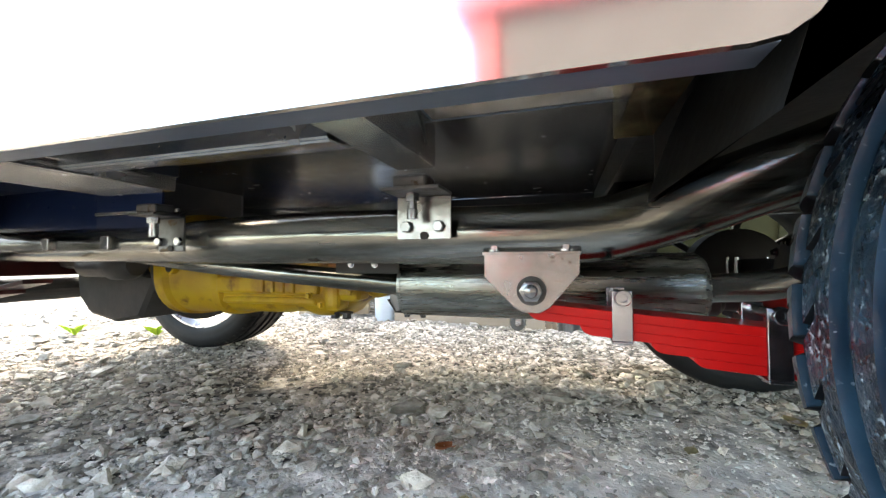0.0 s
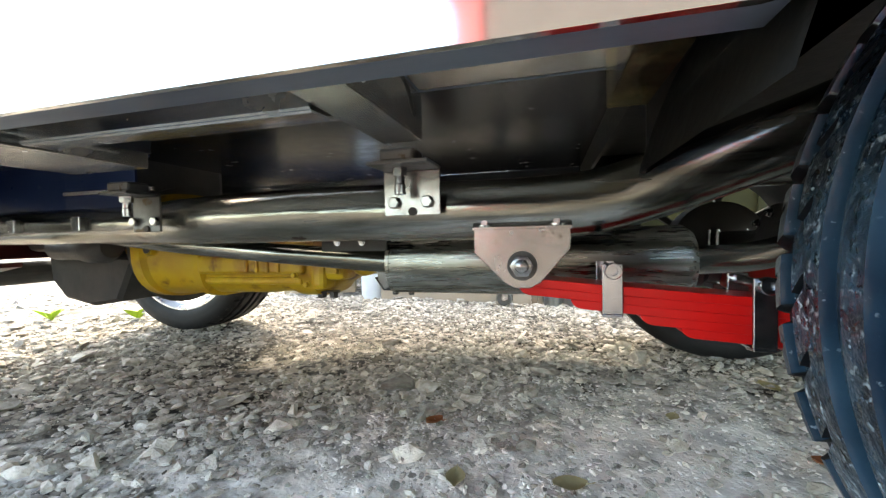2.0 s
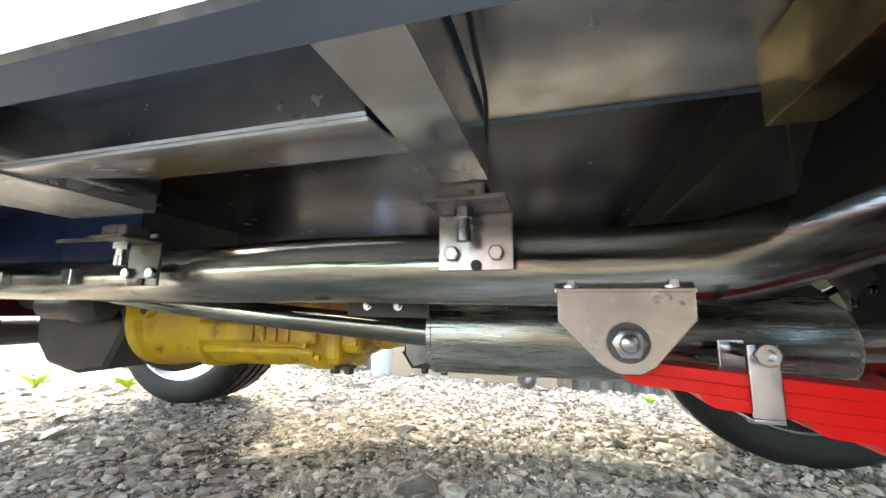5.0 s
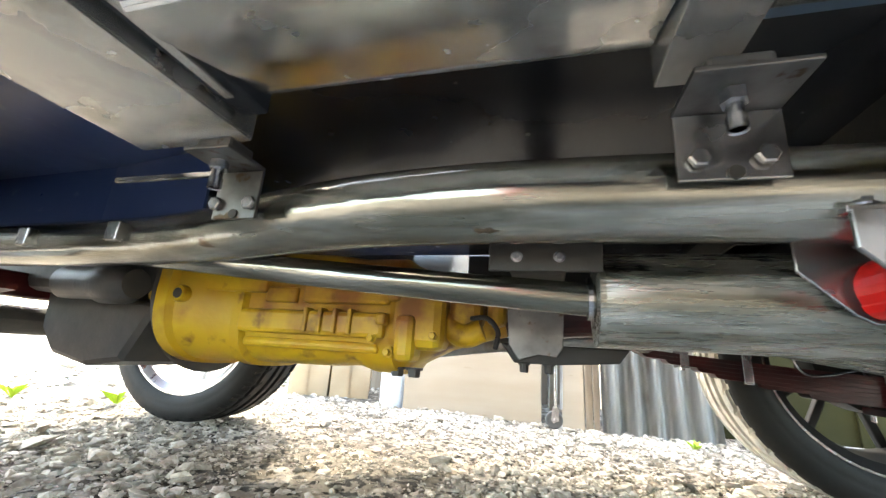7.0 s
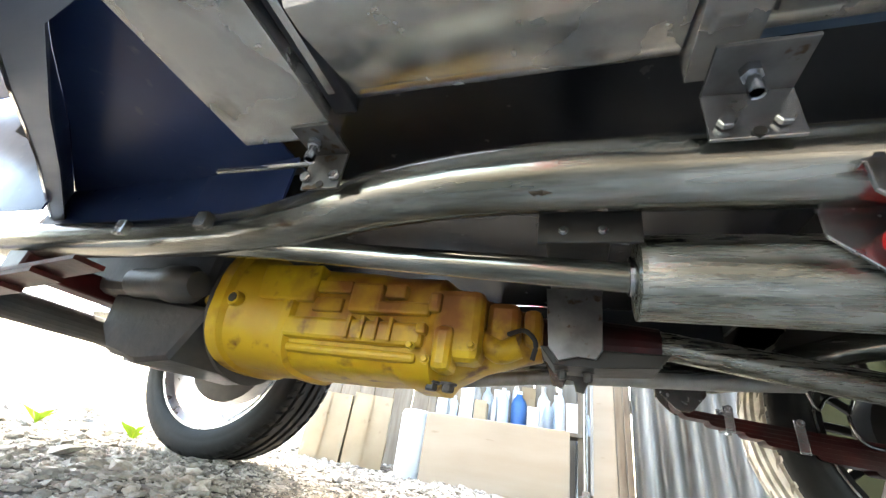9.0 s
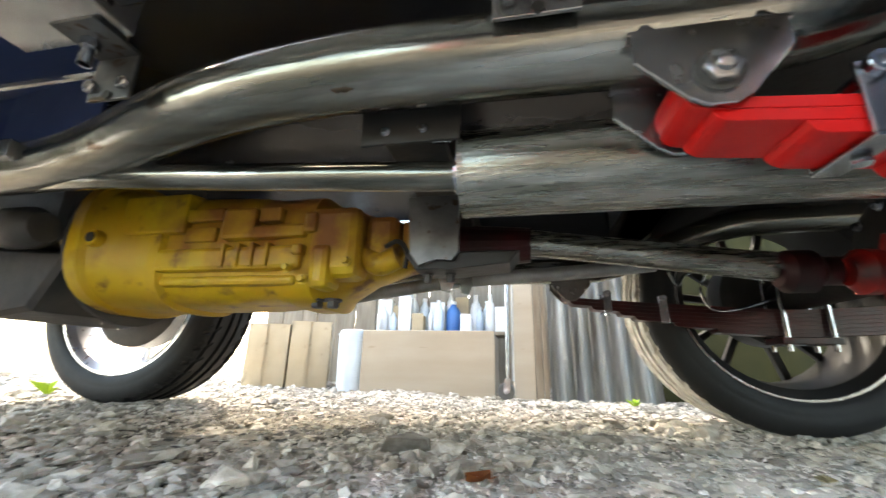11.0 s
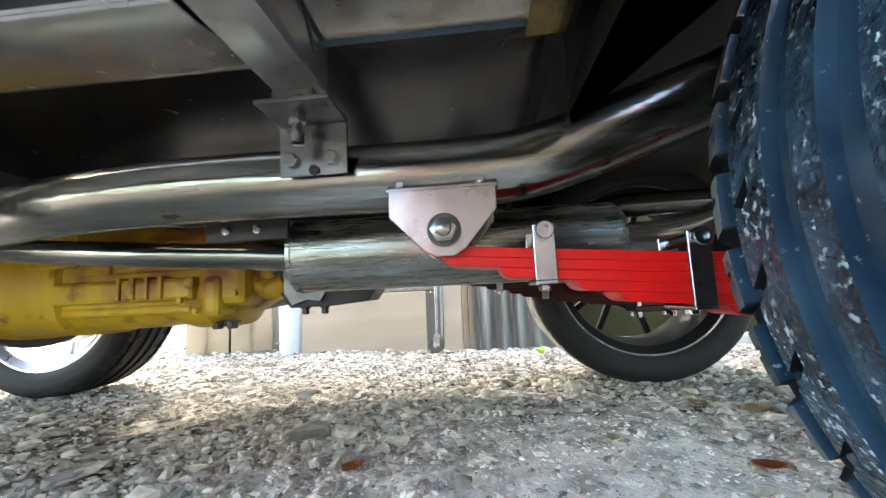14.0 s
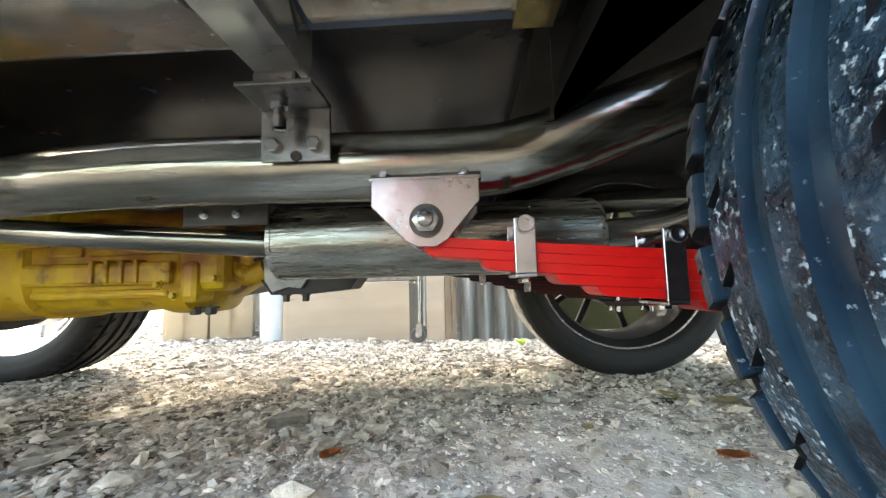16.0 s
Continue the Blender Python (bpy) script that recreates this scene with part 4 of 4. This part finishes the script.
for j in range(7):
    z = -.005 + 1.0 * j / 6
    rows.append([bm.verts.new((0.0 + .42 * i / 120, .019 * math.sin(2 * math.pi * i / 120 * 5.5) + .10 * z, z)) for i in range(121)])
for p, q in zip(rows, rows[1:]):
    for i in range(120):
        bm.faces.new((p[i], p[i + 1], q[i + 1], q[i]))
bmesh.ops.solidify(bm, geom=bm.faces[:], thickness=.0012)
part("sheet", bm, "galv", cs, "", True)

# bottles and cans on a low shelf behind the cabinet
sh = thing("shelf", "low rough wooden shelf behind the cabinet", "shelf", at=(-.6, 1.98, 0))
part("shelf_board", box(-.42, .45, 0, .26, .29, .31, .003), "wood", sh)
for x in (-.40, .40):
    part("post", box(x, x + .03, .02, .05, -.005, .95, .002), "wood", sh)
    part("post", box(x, x + .03, .20, .23, -.005, .95, .002), "wood", sh)
part("upper_board", box(-.42, .45, 0, .26, .62, .64, .003), "wood", sh)
rng = random.Random(11)
WORDS = {"white": "white plastic bottle on a shelf", "blue": "blue plastic jug on a shelf", "card": "brown paper carton on a shelf", "plastic": "cloudy plastic bottle on a shelf"}
x = -1.0
for m, h, r, tall in (("white", .17, .034, 1), ("plastic", .12, .022, 1), ("white", .21, .040, 0), ("card", .10, .036, 0), ("white", .15, .020, 1), ("plastic", .19, .030, 1), ("blue", .19, .044, 1),
                      ("white", .09, .030, 0), ("plastic", .16, .024, 1), ("white", .23, .026, 1), ("white", .13, .038, 0), ("plastic", .10, .018, 1)):
    x += r + .006 + rng.uniform(0, .012)
    o = thing("bottle" if tall else "carton", WORDS[m] if tall else "small pale carton on a shelf", "bottle" if tall else "carton", "clutter on the shelf", at=(x, 2.04 + rng.uniform(0, .1), .31))
    if tall:
        part("bottle_body", lathe([(0, r * .9), (.005, r), (h * .62, r), (h * .74, r * .8), (h * .84, r * .42), (h * .9, r * .38)], (0, 0, 0), "z", 18), m, o, "", True)
        part("cap", lathe([(h * .9, r * .44), (h, r * .42)], (0, 0, 0), "z", 14), "white", o)
    else:
        part("carton_body", box(-r, r, -.03, .03, 0, h, .004), m, o)
        part("lid_flap", box(-r, r, -.033, -.0305, h * .75, h + .012, .001), m, o)
    x += r
x = -1.01
for m, h, r, tall in (("white", .20, .042, 0), ("card", .16, .045, 0), ("white", .25, .030, 1), ("plastic", .22, .034, 1), ("white", .18, .046, 0), ("white", .27, .026, 1), ("card", .21, .040, 0), ("white", .24, .034, 1), ("plastic", .20, .028, 1)):
    x += r + .008
    o = thing("bottle" if tall else "carton", WORDS[m] if tall else "small pale carton on a shelf", "bottle" if tall else "carton", "clutter on the shelf", at=(x, 2.185, .31))
    if tall:
        part("bottle_body", lathe([(0, r * .9), (.005, r), (h * .62, r), (h * .74, r * .8), (h * .84, r * .42), (h * .9, r * .38)], (0, 0, 0), "z", 18), m, o, "", True)
        part("cap", lathe([(h * .9, r * .44), (h, r * .42)], (0, 0, 0), "z", 14), "white", o)
    else:
        part("carton_body", box(-r, r, -.03, .03, 0, h, .004), m, o)
        part("lid_flap", box(-r, r, -.033, -.0305, h * .75, h + .012, .001), m, o)
    x += r
for k, (x, lean, m, word) in enumerate(((-1.10, .05, "board", "tan"), (-1.055, -.03, "white", "white"), (-.985, .02, "board", "tan"), (-.205, .03, "zinc", "grey"))):
    p = thing("pole", "thin %s pole leaning upright against the fence" % word, "pole", "poles behind the boxes", at=(x, 2.30, 0))
    part("shaft", tube([(0, 0, -.01), (lean * .5, .06, .75), (lean, .115, 1.5)], (.011, .009), 10, 3), m, p, "", True)
    part("end_cap", lathe([(1.49, .012), (1.51, .012), (1.515, .009)], (lean, .115, 0), "z", 12), "rubber", p)
ol = thing("board_panel", "olive painted board leaning on the fence", "board", at=(1.2, 1.72, 0))
part("panel", prism([(-.76, -.005), (.62, -.005), (.40, .85), (-.76, .85)], 0, .02, .003), "olive", ol)
for x in (-.74, -.25, .30):
    part("batten", box(x, x + .03, -.014, -.001, -.005, .85, .002), "olive", ol)
sp_ = thing("spare_tyre", "old black tyre standing by the fence", "tyre", at=(2.30, 1.74, .296))
o = new("tyre", TYRES["tyre2"])
o.parent = sp_
plank(1.90, 1.95, 1.62, .75, .1, "wood", "thin grey wooden batten leaning upright")
kb = tagged(part("kerb", box(.62, 2.6, 1.42, 1.52, -.02, .035, .008), "concrete", None), "low weathered concrete kerb", "kerb", kind="structure")

# fence behind; its height and length are chosen to shade the ground beyond the jeep
fence = thing("fence", "weathered board fence at the back of the yard", "fence", kind="structure")
x = -2.0
k = 0
while x < 4.0:
    w = .14 + .02 * math.sin(k * 2.3)
    part("board", box(x, x + w - .006, 2.45 + .004 * (k % 2), 2.47 + .004 * (k % 2), -.01, 2.06 + .02 * math.sin(k * 1.7), .002), "wood", fence)
    x += w
    k += 1
part("rail", box(-2.0, 4.0, 2.476, 2.51, .5, .58), "wood", fence)

# house on the other side of the drive
hw = thing("house", "tan plastered house wall with a red corner post", "house", kind="structure")
part("wall", box(-.62, 3.9, -4.75, -4.5, -.02, 3.3, .01), "wall", hw)
part("fascia", box(-1.2, 4.1, -4.40, -4.36, 3.12, 3.44, .006), "redpost", hw, "red painted fascia board")
part("corner_post", box(-.98, -.66, -4.72, -4.46, -.02, 3.3, .01), "redpost", hw)
part("roof", box(-1.2, 4.1, -9.0, -4.405, 3.3, 3.4, .01), "wood", hw)


def broad_tree(x, y, height, spread, seed):
    """A tapered trunk with limbs, and a crown of many small leaves in uneven clumps."""
    r = random.Random(seed)
    t = thing("tree", "leafy yellow-green tree beside the house", "tree", at=(x, y, 0))
    trunk = tube([(0, 0, -.05), (.05, .04, height * .25), (-.04, .08, height * .5), (.05, 0, height * .72)], (.17, .07), 12, 6)
    tips = []
    for k in range(9):
        a, z0 = k * 2.4, height * (.38 + .035 * k)
        tip = Vector((math.cos(a), math.sin(a), 0)) * spread * r.uniform(.5, .85) + Vector((0, 0, z0 + height * r.uniform(.12, .28)))
        tube([(0, 0.03, z0), tuple(tip * .5 + Vector((0, 0, z0 * .42))), tuple(tip)], (.055, .012), 7, 4, trunk)
        tips.append(tip)
    part("trunk", trunk, "wood", t, "", True)
    vs, fs = [], []
    clumps = [p + Vector((r.gauss(0, .35), r.gauss(0, .35), r.gauss(0, .3))) for p in tips for _ in range(7)] + [Vector((r.gauss(0, .5), r.gauss(0, .5), height * r.uniform(.75, .95))) for _ in range(14)]
    for c in clumps:
        size = r.uniform(.18, .38)
        for _ in range(55):
            p = c + Vector((r.gauss(0, size), r.gauss(0, size), r.gauss(0, size * .7)))
            d = Vector((r.gauss(0, 1), r.gauss(0, 1), r.gauss(0, .6))).normalized() * r.uniform(.05, .09)
            w = d.cross(Vector((r.gauss(0, 1), r.gauss(0, 1), 1))).normalized() * d.length * .32
            i = len(vs)
            vs += [p - d, p + w, p + d, p - w]
            fs.append((i, i + 1, i + 2, i + 3))
    me = bpy.data.meshes.new("crown")
    me.from_pydata(vs, [], fs)
    me.materials.append(M["foliage"])
    c = new("crown", me)
    c.parent = t
    return t

broad_tree(5.4, -5.2, 7.2, 2.0, 5)


# ---- small things on the ground ----
def dry_leaf(x, y, size, turn, mname, label, curl=.5):
    lf = thing("dry_leaf", label, "leaf", at=(x, y, ground_height(x, y) + .004))
    b = bmesh.new()
    nu, nv = 8, 5
    g = []
    for i in range(nu):
        u = i / (nu - 1)
        w = size * .36 * math.sin(math.pi * min(1, u * .92 + .06)) ** .8
        row = []
        for j in range(nv):
            v = j / (nv - 1) * 2 - 1
            p = Vector((size * (u - .5), w * v, curl * size * (.30 * v * v + .35 * (u - .4) ** 2)))
            row.append(b.verts.new(Matrix.Rotation(turn, 3, "Z") @ p))
        g.append(row)
    for p, q in zip(g, g[1:]):
        for j in range(nv - 1):
            b.faces.new((p[j], p[j + 1], q[j + 1], q[j]))
    bmesh.ops.solidify(b, geom=b.faces[:], thickness=.0006)
    part("blade", b, mname, lf, "", True)
    part("stalk", tube([Matrix.Rotation(turn, 3, "Z") @ Vector((size * k, 0, .002 + .01 * abs(k - .5))) for k in (.45, .6, .72)], .0008, 6, 3), mname, lf)

dry_leaf(-.172, .245, .030, .5, "leaf", "curled orange-brown dry leaf on gravel", .9)
dry_leaf(.406, .256, .040, -.3, "leaf", "brown dry leaf on gravel")
dry_leaf(.232, .350, .030, 1.1, "leaf_pale", "pale round dry leaf on gravel", .3)
dry_leaf(.05, .12, .045, .2, "leaf_pale", "pale dry leaf on gravel", .3)
dry_leaf(-.10, .10, .038, 1.7, "leaf_pale", "pale dry leaf on gravel", .4)
dry_leaf(.55, .50, .055, .1, "leaf_pale", "pale dry leaf on gravel", .5)
dry_leaf(.47, .56, .045, 2.1, "leaf_pale", "pale dry leaf on gravel", .5)
dry_leaf(.70, .62, .060, .7, "leaf_pale", "pale dry leaf on gravel", .4)
dry_leaf(.62, .44, .042, 2.9, "leaf", "brown dry leaf on gravel", .5)

def weed(x, y, size, seed):
    r = random.Random(seed)
    w = thing("weed", "small bright green weed in the gravel", "weed", at=(x, y, ground_height(x, y)))
    for k in range(9):
        a = r.uniform(0, 6.28)
        h = size * r.uniform(.5, 1)
        b = bmesh.new()
        d = Vector((math.cos(a), math.sin(a), 0))
        n = Vector((-d.y, d.x, 0)) * size * .10
        pts = [Vector((0, 0, 0)), d * h * .3 + Vector((0, 0, h * .5)), d * h * .75 + Vector((0, 0, h * .65))]
        v = [b.verts.new(p) for p in (pts[0] - n * .3, pts[0] + n * .3, pts[1] + n, pts[2], pts[1] - n)]
        f = b.faces.new(v)
        bmesh.ops.solidify(b, geom=[f], thickness=.0005)
        part("leaf", b, "weed", w)

weed(.262, 1.30, .05, 1)
weed(-1.72, .90, .085, 2)
weed(-2.12, .82, .09, 3)
weed(-1.85, 1.15, .08, 4)
